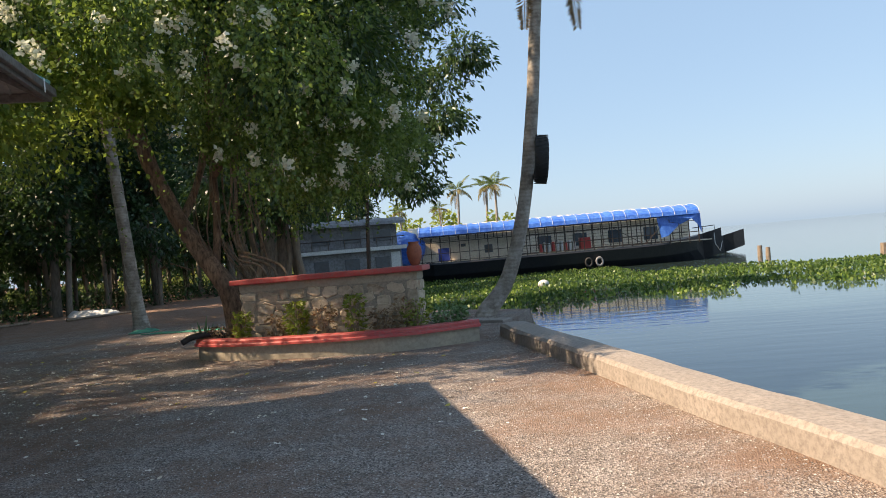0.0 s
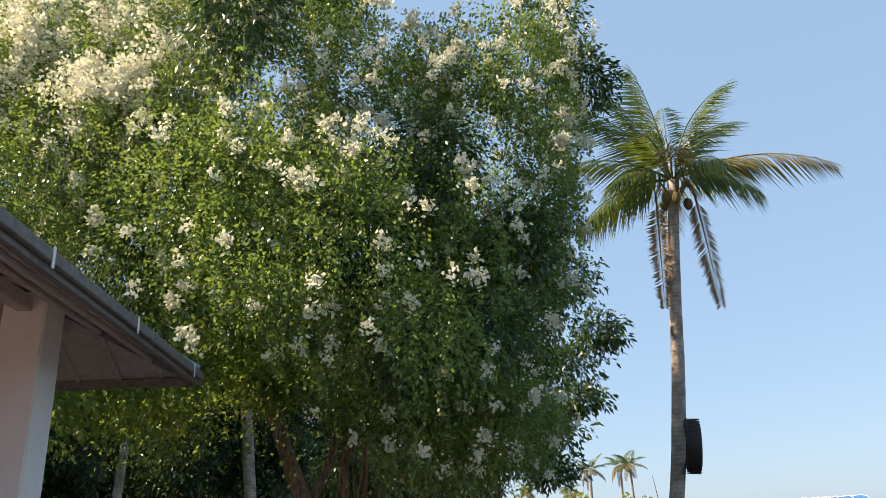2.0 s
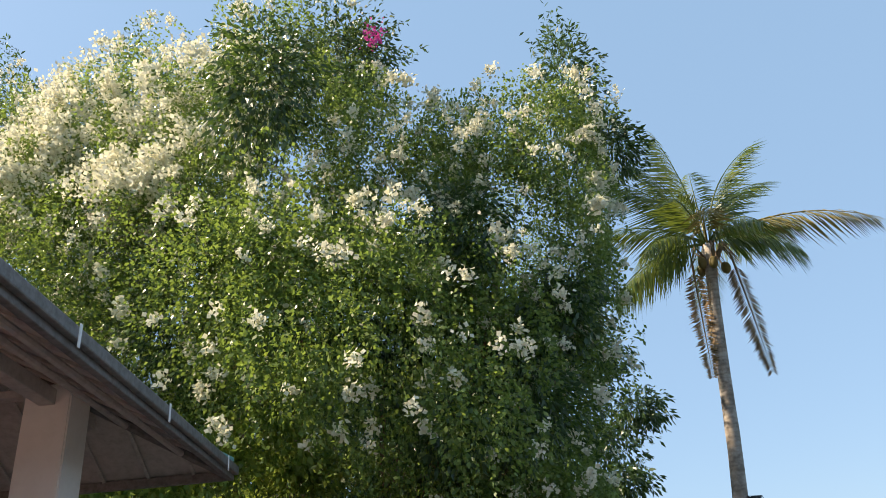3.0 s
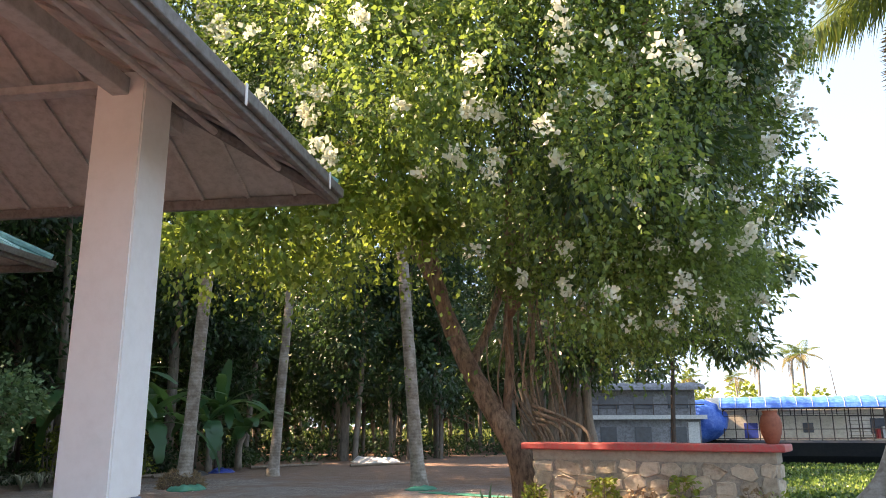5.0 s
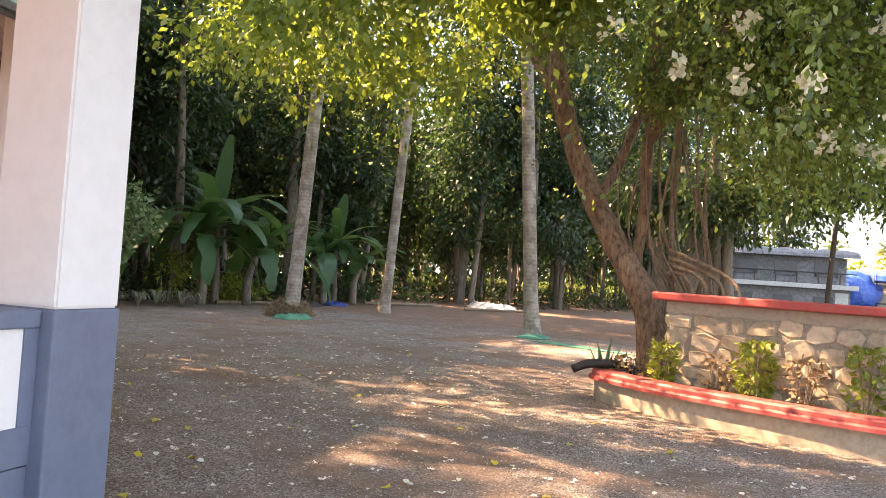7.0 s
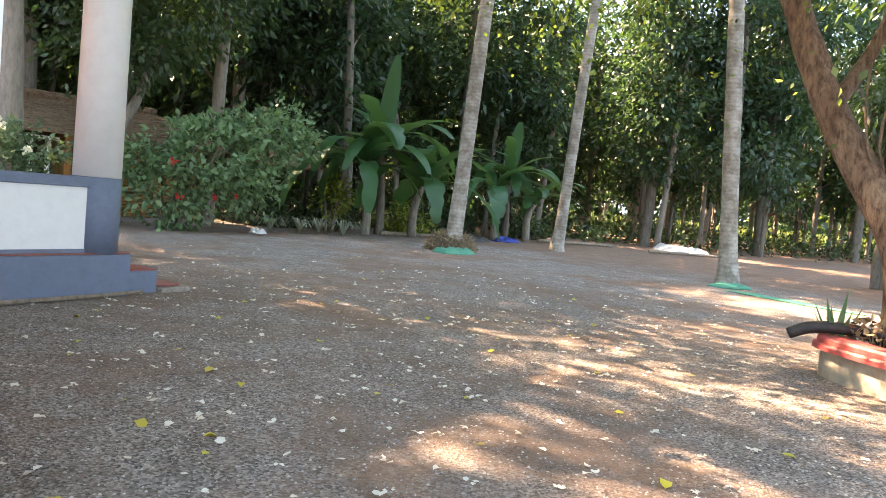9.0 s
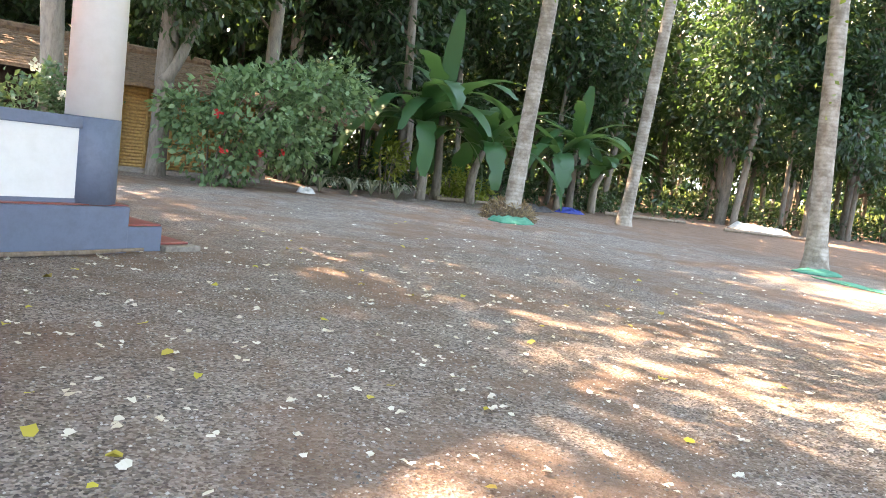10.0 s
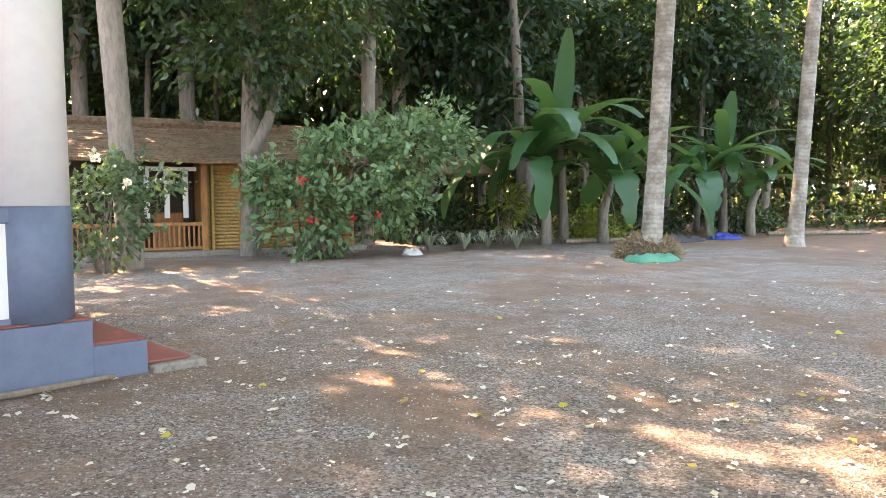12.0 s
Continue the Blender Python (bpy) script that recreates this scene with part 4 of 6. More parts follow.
BANK = [((7.5, -0.4, 8.4), (1.1, 1.2, 0.75)), ((6.6, -0.6, 7.3), (1.0, 1.1, 0.7)), ((6.6, -1.3, 6.0), (0.95, 1.0, 0.6)), ((5.8, -1.6, 5.0), (1.1, 1.0, 0.6)), ((5.6, -1.6, 3.8), (1.0, 0.9, 0.5)), ((4.4, -1.0, 4.6), (1.3, 1.2, 0.9)),
        ((3.4, 0, 7.4), (2.6, 1.8, 2.2)), ((0.7, 0.2, 9.0), (3.0, 2.2, 2.8)), ((6.4, 0, 10.6), (1.3, 1.3, 1.0)), ((4.6, 0.2, 12.0), (2.2, 1.8, 1.6)), ((2.4, -0.6, 4.2), (1.8, 1.3, 1.1)), ((0.4, -0.6, 3.9), (2.0, 1.4, 1.2)), ((-1.6, -0.2, 4.6), (1.6, 1.3, 1.2))]
p, d = in_blobs(BANK, 46000, depth=0.65, rough=0.28)
p, d = clumpy(p, d, 2.6, -0.9)
v, f = leaf_quads(p, d, 0.24, 0.34, 0.9, 0.6)
np_part("crown", v, f, M_DARKLEAF, bank_tree, "glossy dark drooping leaves")


# ---------------------------------------------------------------- coconut palms
def coconut_palm(name_label, path, crown_z, fronds, seed, group="", dry=2, yellow=5, nuts=5, shape=None):
    rr = random.Random(seed)
    ob = thing("coconut_palm", name_label, "palm", group, pose(path[0][0], path[0][1], 0))
    o = Vector((path[0][0], path[0][1], 0))
    P = [(x - o.x, y - o.y, z, r) for x, y, z, r in path]
    trunk_mesh(P, ob, M_PALMBARK, 14, 0.07, 6, label="ringed grey trunk")
    top = Vector(P[-1][:3])
    for yaw, lift, ln, drp, old in shape or ():
        frond_mesh("frond", ln, 60, M_YFROND if old else M_FROND, drp, ob, 0.66, rr.uniform(0.7, 1.3),
                   m=Matrix.Translation(top) @ pose(0, 0, 0, 0, 0, yaw) @ pose(0.08, 0, 0.05, 0, -lift, 0), width=0.034)
    for i in range(0 if shape else fronds):
        yaw = 360 * i / fronds * 2.618 + rr.uniform(-14, 14)
        lift = 78 - 94 * (i / fronds) + rr.uniform(-14, 14)
        mt = M_YFROND if i >= fronds - yellow else M_FROND
        frond_mesh("frond", rr.uniform(2.3, 3.1), 56, mt, rr.uniform(0.8, 1.45), ob, 0.62, rr.uniform(0.5, 1.1),
                   m=Matrix.Translation(top) @ pose(0, 0, 0, 0, 0, yaw) @ pose(0.08, 0, 0.05, 0, -lift, 0), width=0.04)
    for i in range(dry):
        frond_mesh("dead_frond", 2.8, 66, M_DRYFROND, 0.12, ob, 0.26, 0.5, width=0.035,
                   m=Matrix.Translation(top) @ pose(0, 0, 0, 0, 0, (176, 6, 80, 260)[i % 4]) @ pose(0.42, 0, -0.25, 0, 86, 0) @ pose(0, 0, 0, 90, 0, 0))
    for i in range(nuts):
        a = rr.uniform(0, 6.28)
        bm = bmesh.new()
        bmesh.ops.create_icosphere(bm, subdivisions=2, radius=0.12, matrix=Matrix.Translation(top + Vector((math.cos(a) * 0.27, math.sin(a) * 0.27, -0.38 - rr.uniform(0, 0.25)))) @ Matrix.Diagonal((0.8, 0.8, 1.25, 1)))
        part("coconut", bm, M_YFROND, ob, smooth=True)
    bm = bmesh.new()
    for i in range(26):
        a = rr.uniform(0, 6.28)
        q = top + Vector((math.cos(a) * 0.14, math.sin(a) * 0.14, -0.35))
        tube(bm, [q, q + Vector((math.cos(a) * 0.2, math.sin(a) * 0.2, 0.3)), q + Vector((math.cos(a) * 0.42, math.sin(a) * 0.42, 0.25 - rr.random() * 0.6))], [0.03, 0.02, 0.005], 4)
    part("leaf_sheath", bm, M_DRYFROND, ob)
    return ob


coconut_palm("tall leaning coconut palm with tyre, at the water's edge", [(1.5, 15.2, -0.3, 0.27), (1.62, 15.25, 0.1, 0.22), (2.14, 15.3, 0.8, 0.17), (2.62, 15.3, 2.3, 0.155), (3.0, 15.3, 4.5, 0.145), (3.28, 15.3, 6.8, 0.13), (3.62, 15.3, 9.35, 0.12)], 9.4, 21, 3,
             shape=[(-10, 20, 3.4, 0.95, 1), (22, 42, 2.5, 1.1, 0), (8, 84, 2.9, 0.9, 0), (30, 76, 2.8, 1.2, 0), (200, 92, 3.0, 0.4, 0), (80, 88, 2.6, 0.6, 0), (172, 84, 2.8, 0.6, 0), (190, 70, 2.6, 0.7, 0), (186, 44, 2.4, 1.0, 0),
                    (162, 14, 2.5, 1.1, 0), (197, -2, 2.6, 0.9, 0), (-25, 4, 2.1, 1.1, 0), (268, 42, 2.0, 1.7, 1), (246, 62, 2.2, 1.9, 0), (92, 30, 2.4, 1.3, 0), (58, 48, 2.5, 1.3, 0), (124, 52, 2.5, 1.2, 0), (300, 20, 2.0, 1.3, 0), (222, 18, 2.1, 1.2, 0)])


def tyre():
    ob = thing("tyre", "black truck tyre hung edge-on against the palm trunk", "tyre", m=pose(3.1, 15.1, 3.38, 0, 6, 0))
    bm = bmesh.new()
    prof = [(0.30, -0.12), (0.42, -0.15), (0.50, -0.13), (0.53, -0.06), (0.535, 0), (0.53, 0.06), (0.50, 0.13), (0.42, 0.15), (0.30, 0.12)]
    n = 40
    rows = [[bm.verts.new((h, r * math.cos(a), r * math.sin(a))) for r, h in prof] for a in np.linspace(0, 2 * math.pi, n, endpoint=False)]
    for i in range(n):
        for k in range(len(prof)):
            bm.faces.new((rows[i][k], rows[i][(k + 1) % len(prof)], rows[(i + 1) % n][(k + 1) % len(prof)], rows[(i + 1) % n][k]))
    part("carcass", bm, M_TYRE, ob, smooth=True)
    lug = boxm(-0.14, 0.14, -0.012, 0.012, -0.006, 0.006)
    me = bpy.data.meshes.new("tread_block")
    lug.to_mesh(me)
    lug.free()
    finish(me, M_TYRE, False)
    for i in range(30):
        a = 12 * i
        t = new("tread_block", me)
        t.parent = ob
        t.matrix_local = pose(0, 0, 0, a, 0, 0) @ pose(0, 0, 0.538, 0, 0, 18)


tyre()


def grove_palm(x, y, lx, ly, h, r, seed, label):
    coconut_palm(label, [(x, y, -0.1, r * 1.9), (x + lx * 0.02, y, 0.25, r * 1.35), (x + lx * 0.12, y + ly * 0.1, 1.2, r * 1.08), (x + lx * 0.45, y + ly * 0.4, h * 0.45, r), (x + lx, y + ly, h, r * 0.8)], h, 15, seed, "slender palms in the yard", dry=1, yellow=1)


grove_palm(-14.1, 16.65, 0.3, 0.5, 11.5, 0.17, 21, "slender coconut palm with green net round its foot")
grove_palm(-15.0, 21.7, 0.3, 0.7, 12.0, 0.15, 22, "slender pale coconut palm on red earth")
grove_palm(-8.45, 19.3, -1.0, 0.0, 11.0, 0.165, 23, "slender coconut palm with ringed grey trunk")


# ---------------------------------------------------------------- grove of slim trees
def grove_tree(seed, h, r, low, blobs_n, leaf, n):
    rr = random.Random(seed)
    ob = thing("grove_tree", "slim grove tree with dark trunk and dense green crown", "tree", "grove trees")
    bx, by = rr.uniform(-0.5, 0.5), rr.uniform(-0.5, 0.5)
    trunk_mesh([(0, 0, -0.1, r * 1.4), (0.05, 0, 0.5, r * 1.05), (bx * 0.4, by * 0.3, h * 0.3, r), (bx, by, h * 0.65, r * 0.7), (bx * 1.2, by * 1.3, h * 0.97, r * 0.25)], ob, M_GROVEBARK, 9, 0.12, 4)
    blobs = []
    for i in range(blobs_n):
        z = low + (h - low) * (i + 0.5) / blobs_n
        a = rr.uniform(0, 6.28)
        rad = rr.uniform(0.9, 1.6) * (1.05 if i < blobs_n * 0.75 else 0.75)
        blobs.append(((bx * z / h + math.cos(a) * rad * 0.8, by * z / h + math.sin(a) * rad * 0.8, z), (rad, rad, rad * 0.75)))
        trunk_mesh([(bx * z / h, by * z / h, z - 0.9, r * 0.35), (bx * z / h + math.cos(a) * rad * 0.5, by * z / h + math.sin(a) * rad * 0.5, z - 0.3, r * 0.22), (bx * z / h + math.cos(a) * rad * 1.1, by * z / h + math.sin(a) * rad * 1.1, z + 0.1, 0.01)], ob, M_GROVEBARK, 5, 0.0, 3, name="branch")
    p, d = in_blobs(blobs, n, depth=0.75, rough=0.25)
    p, d = clumpy(p, d, 3.0, -0.5)
    v, f = leaf_quads(p, d, leaf, 0.42, 0.7, 0.8)
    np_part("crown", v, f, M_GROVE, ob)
    return ob


protos = [grove_tree(40, 12.5, 0.13, 3.0, 10, 0.30, 6400), grove_tree(41, 13.5, 0.16, 3.4, 10, 0.31, 6500), grove_tree(42, 11.0, 0.10, 2.4, 9, 0.28, 5800), grove_tree(43, 12.8, 0.12, 3.4, 9, 0.32, 5800), grove_tree(44, 10.0, 0.09, 2.0, 9, 0.27, 5600)]
spots = []
gr = random.Random(99)
tries = 0
while len(spots) < 118 and tries < 9000:
    tries += 1
    x, y = gr.uniform(-44, -9), gr.uniform(-4, 60)
    edge = -19.6 if y < 24 else -19.6 + (y - 24) * 0.42
    if x > edge or (x > -24.2 and 3.5 < y < 14.2) or (x > -22 and y <= 3.5):
        continue
    if x < -32 and gr.random() < 0.45:
        continue
    if all((x - a) ** 2 + (y - b) ** 2 > 1.5 ** 2 for a, b in spots):
        spots.append((x, y))
for i, (x, y) in enumerate(spots):
    m = pose(x, y, 0, gr.uniform(-3, 3), gr.uniform(-3, 3), gr.uniform(0, 360))
    if i < len(protos):
        protos[i].matrix_basis = m
    else:
        copy_thing(protos[gr.randrange(len(protos))], m)

# ---------------------------------------------------------------- trees, shrubs and plants round the yard
def broad_tree(x, y, h, r, lean, blobs, leaf, n, label, mat, fork=None):
    ob = thing("shade_tree", label, "tree", "", pose(x, y, 0))
    trunk_mesh([(0, 0, -0.1, r * 1.35), (0, 0, 0.5, r * 1.05), (lean[0] * 0.4, lean[1] * 0.4, h * 0.4, r), (lean[0], lean[1], h * 0.95, r * 0.4)], ob, M_GROVEBARK, 12, 0.12, 5)
    if fork:
        z, dx, dy = fork
        trunk_mesh([(0, 0, z, r * 0.75), (dx * 0.4, dy * 0.4, z + 0.7, r * 0.6), (dx, dy, z + 2.4, r * 0.35)], ob, M_GROVEBARK, 10, 0.12, 5, name="limb")
    p, d = in_blobs(blobs, n, depth=0.7, rough=0.22)
    p, d = clumpy(p, d, 2.6, -0.6)
    v, f = leaf_quads(p, d, leaf, 0.42, 0.8, 0.8)
    np_part("crown", v, f, mat, ob)
    return ob


broad_tree(-16.6, 7.75, 11, 0.19, (0.2, -0.5), [((0, -0.5, 6.6), (2.6, 2.8, 2.0)), ((0.8, 1.2, 8.6), (2.4, 2.4, 2.2)), ((-0.8, -1.8, 9.2), (2.4, 2.4, 2.2)), ((0.3, 0, 11), (2.2, 2.2, 1.6))], 0.22, 17000, "straight grey-barked tree beside a bush", M_GROVE)
broad_tree(-18.4, 10.15, 9, 0.19, (-0.5, 0.3), [((0.1, -0.1, 3.9), (1.4, 1.5, 1.0)), ((-0.3, 1.2, 5.2), (1.8, 1.8, 1.3)), ((0.2, -1.1, 6.2), (1.8, 1.8, 1.4)), ((0, 0.5, 8.2), (2.3, 2.5, 1.8))], 0.2, 17000, "forked grey tree in front of the hut", M_DARKLEAF, fork=(2.0, 0.1, 0.9))
broad_tree(-20.2, 13.3, 12, 0.16, (0.1, 0.2), [((0, 0, 6.5), (1.8, 1.8, 1.6)), ((0.4, 0.6, 8.8), (2.2, 2.2, 1.8)), ((-0.4, -0.6, 11), (2.2, 2.2, 1.8))], 0.23, 13000, "tall slim tree behind the hibiscus", M_GROVE)

# added out of view; its high crown only shades the yard
broad_tree(-19.5, 4.2, 17, 0.3, (0.4, 0.2), [((0.6, -0.4, 12.0), (3.0, 3.4, 1.7)), ((1.8, -0.8, 13.6), (2.8, 2.6, 1.7)), ((-0.6, -1.6, 14.2), (2.8, 2.8, 1.7)), ((2.6, -0.8, 15.6), (2.8, 2.4, 1.6)), ((0.6, -0.8, 16.6), (2.6, 2.4, 1.4))], 0.24, 17000, "unseen tall tree added behind the hall to shade the yard", M_GROVE)

# added trees, tall enough to block sun from the yard; far ones fill gaps
tall = broad_tree(-25.2, -0.5, 18.5, 0.2, (0.3, 0.2), [((0.3, -0.4, 6.0), (2.2, 2.2, 1.5)), ((0.6, 0.8, 8.2), (2.4, 2.4, 1.6)), ((-0.4, -0.8, 10.4), (2.4, 2.4, 1.7)), ((0.4, 0.3, 12.6), (2.5, 2.5, 1.7)),
                  ((-0.3, 0.6, 14.8), (2.5, 2.5, 1.7)), ((0.3, -0.5, 16.8), (2.4, 2.4, 1.6)), ((0.2, 0.2, 18.4), (1.8, 1.8, 1.2))], 0.3, 21000, "tall dense tree added to shade the yard and fill grove gaps", M_GROVE)
for x, y, rz in ((-24.9, 3.0, 70), (-25.7, 7.3, 150), (-25.0, 10.0, 230), (-24.8, 17.2, 40), (-23.4, 15.5, 95), (-24.6, 20.8, 190), (-22.4, 24.6, 110), (-19.0, 32.5, 20), (-16.2, 37.0, 140), (-18.6, 42.5, 260), (-14.6, 44.0, 75), (-15.4, 52.0, 330)):
    copy_thing(tall, pose(x, y, 0, 0, 0, rz))


def bush(name, label, category, x, y, blobs, leaf, n, mat, aspect=0.5, stems=7, flower=None):
    ob = thing(name, label, category, "", pose(x, y, 0))
    hi = max(c[2] for c, _ in blobs)
    for i in range(stems):
        a = 6.28 * i / stems
        c = blobs[i % len(blobs)][0]
        trunk_mesh([(0.12 * math.cos(a), 0.12 * math.sin(a), -0.05, 0.03), (c[0] * 0.4 + 0.2 * math.cos(a), c[1] * 0.4 + 0.2 * math.sin(a), c[2] * 0.6, 0.022), (c[0] + 0.3 * math.cos(a), c[1] + 0.3 * math.sin(a), c[2] + 0.2, 0.008)], ob, M_GROVEBARK, 5, 0.0, 3, name="stem")
    p, d = in_blobs(blobs, n, depth=0.6, rough=0.2)
    p, d = clumpy(p, d, 4.6, -0.55)
    p[:, 2] = np.maximum(p[:, 2], 0.06)
    v, f = leaf_quads(p, d, leaf, aspect, 0.35, 0.75)
    np_part("foliage", v, f, mat, ob)
    if flower:
        m, spots_, s = flower
        for c in spots_:
            v, f = leaf_quads(np.array(c) + RN.normal(0, 0.03, (14, 3)), np.tile([0.8, -0.4, 0.1], (14, 1)), s, 0.8, 0.0, 0.8)
            np_part("flower", v, f, m, ob)
    return ob


bush("hibiscus_shrub", "large hibiscus shrub with red flowers beside the hut", "shrub", -17.0, 10.9,
     [((0, 0.1, 1.1), (0.9, 1.0, 1.15)), ((0.2, 0.7, 1.7), (0.9, 1.2, 0.9)), ((0, 1.9, 2.2), (0.8, 1.2, 0.75)), ((-0.2, 2.6, 2.5), (0.8, 0.9, 0.7)), ((0.1, 1.6, 1.2), (0.7, 0.9, 0.8)), ((-0.1, -0.7, 1.4), (0.5, 0.5, 0.5))], 0.17, 11500, M_SHRUB, 0.55, 9,
     (M_REDFLOWER, [(0.9, -0.35, 1.45), (0.95, -0.2, 0.75), (0.95, 0.55, 0.8), (0.98, 1.0, 0.85)], 0.085))
bush("garden_bush", "leafy pale green bush in front of the hut porch", "shrub", -15.9, 7.35,
     [((0, 0, 1.0), (0.7, 0.8, 0.8)), ((0, -0.8, 0.9), (0.7, 0.8, 0.8)), ((0, 0.6, 1.5), (0.5, 0.6, 0.45))], 0.13, 3800, M_GARDEN, 0.5, 7,
     (M_FLOWER, [(0.6, -0.1, 1.75), (0.6, 0.3, 1.4)], 0.09))
for i, (x, y, h) in enumerate(((-19.8, 14.6, 0.9), (-20.0, 16.2, 1.0), (-20.1, 19.5, 0.8), (-20.2, 21.5, 1.0), (-20.1, 25.4, 0.9))):
    bush("undergrowth_bush", "dark leafy bush at the foot of the grove", "shrub", x, y, [((0, 0, h * 0.55), (0.7, 0.9, h * 0.6)), ((0.2, 0.7, h * 0.45), (0.6, 0.7, h * 0.5))], 0.16, 1800, (M_GROVE, M_DARKLEAF, M_YSHRUB)[i % 3 if i != 2 else 2], 0.45, 5)
bush("croton_shrub", "croton shrub with yellow and red leaves", "shrub", -19.0, 16.4, [((0, 0, 0.85), (0.5, 0.6, 0.45)), ((0, 0, 1.25), (0.35, 0.45, 0.3))], 0.2, 700, M_YSHRUB, 0.35, 5)


def banana(x, y, h, seed, n=9, label="clump of banana plants with broad drooping leaves"):
    rr = random.Random(seed)
    ob = thing("banana_plant", label, "banana plant", "banana plants", pose(x, y, 0))
    for i in range(3):
        dx, dy = rr.uniform(-0.5, 0.5), (0.0, -0.75, 0.7)[i] + rr.uniform(-0.15, 0.15)
        trunk_mesh([(dx, dy, -0.05, 0.15), (dx, dy, 0.8, 0.12), (dx * 1.3, dy * 1.3, h * (0.42, 0.34, 0.27)[i], 0.08)], ob, M_GROVEBARK, 10, 0.1, 4, name="stalk")
        for k in range(n - 2 * i):
            ln, wd = rr.uniform(2.1, 3.2) * h / 5, rr.uniform(0.21, 0.33) * h / 5
            yaw = 360 * k / (n - 2 * i) + rr.uniform(-20, 20)
            tall = k == 0 and i == 0
            lift = 84 if tall else rr.uniform(20, 80)
            drp = 0.2 if tall else rr.uniform(1.3, 2.5)
            bm = bmesh.new()
            rows = []
            t = np.linspace(0, 1, 17)
            for s in t:
                cx, cz = ln * math.sin(s * drp) / drp, -ln * (1 - math.cos(s * drp)) / drp
                w = wd * (math.sin(math.pi * (0.04 + 0.93 * s)) ** 0.55) if s > 0.1 else 0.03
                rows.append([bm.verts.new((cx, sg * w * (1 - (0.42 * rr.random() ** 2 if abs(sg) == 1 and not tall else 0)), cz + (0.22 if sg else 0.0) * w * (1 - 1.6 * s))) for sg in (-1, -0.5, 0, 0.5, 1)])
            for a, b in zip(rows, rows[1:]):
                for q in range(4):
                    bm.faces.new((a[q], a[q + 1], b[q + 1], b[q]))
            part("leaf", bm, M_BANANA, ob, smooth=True, m=pose(dx * 1.3, dy * 1.3, h * (0.42, 0.34, 0.27)[i]) @ pose(0, 0, 0, 0, 0, yaw) @ pose(0, 0, 0, 0, -lift, 0))


banana(-18.3, 17.95, 5.6, 4, 17)
banana(-19.0, 23.85, 4.8, 8, 15)


def spider_lily(x, y):
    ob = thing("spider_lily", "pale variegated strappy lily clump at the yard's edge", "plant", "lily clumps", pose(x, y, 0))
    bm = bmesh.new()
    for i in range(46):
        a, ln = R.uniform(0, 6.28), R.uniform(0.4, 0.7)
        o = Vector((math.cos(a), math.sin(a), 0))
        s = Vector((-o.y, o.x, 0)) * 0.016
        pts = [Vector((0, 0, 0)), o * ln * 0.3 + Vector((0, 0, ln * 0.6)), o * ln * 0.75 + Vector((0, 0, ln * 0.62)), o * ln + Vector((0, 0, ln * 0.35))]
        rows = [[bm.verts.new(p - s * w), bm.verts.new(p + s * w)] for p, w in zip(pts, (1, 1, 0.7, 0.1))]
        for r0, r1 in zip(rows, rows[1:]):
            bm.faces.new((r0[0], r0[1], r1[1], r1[0]))
    part("leaf_tuft", bm, M_LILY, ob)


M_LILY = leaf_mat("pale_strap_leaves", [(0.16, 0.20, 0.13), (0.28, 0.31, 0.22), (0.40, 0.42, 0.32)], 0.25)
for x, y in ((-17.6, 13.7), (-17.5, 14.5), (-17.7, 15.2), (-17.3, 15.7)):
    spider_lily(x, y)

# planter plants
PLANTS = [(-2.55, 10.98, 0.62, 0.18, M_YSHRUB, 420, "bright yellow-green foliage plant in the planter"), (-1.55, 10.85, 0.75, 0.24, M_YSHRUB, 560, "leafy yellow-green foliage plant in the planter"),
          (-1.95, 10.95, 0.5, 0.2, M_BROWNLEAF, 260, "withered brown plant in the planter"), (-1.05, 10.75, 0.6, 0.25, M_BROWNLEAF, 420, "dry reddish shrub in the planter"), (-0.5, 10.72, 0.8, 0.22, M_YSHRUB, 330, "sparse yellow-green shrub against the stone wall"),
          (-0.05, 10.68, 0.5, 0.25, M_BROWNLEAF, 380, "dry brown shrub in the planter"), (0.35, 10.65, 0.7, 0.27, M_BROWNLEAF, 380, "half-dry shrub in the planter"), (0.55, 10.62, 0.62, 0.3, M_YSHRUB, 330, "yellowing shrub at the planter's end"),
          (1.1, 10.85, 0.42, 0.35, M_SHRUB, 700, "low green plant at the planter's end"), (-3.0, 11.25, 0.35, 0.26, M_BROWNLEAF, 420, "dry purple-brown leaf clump at the tree's foot")]
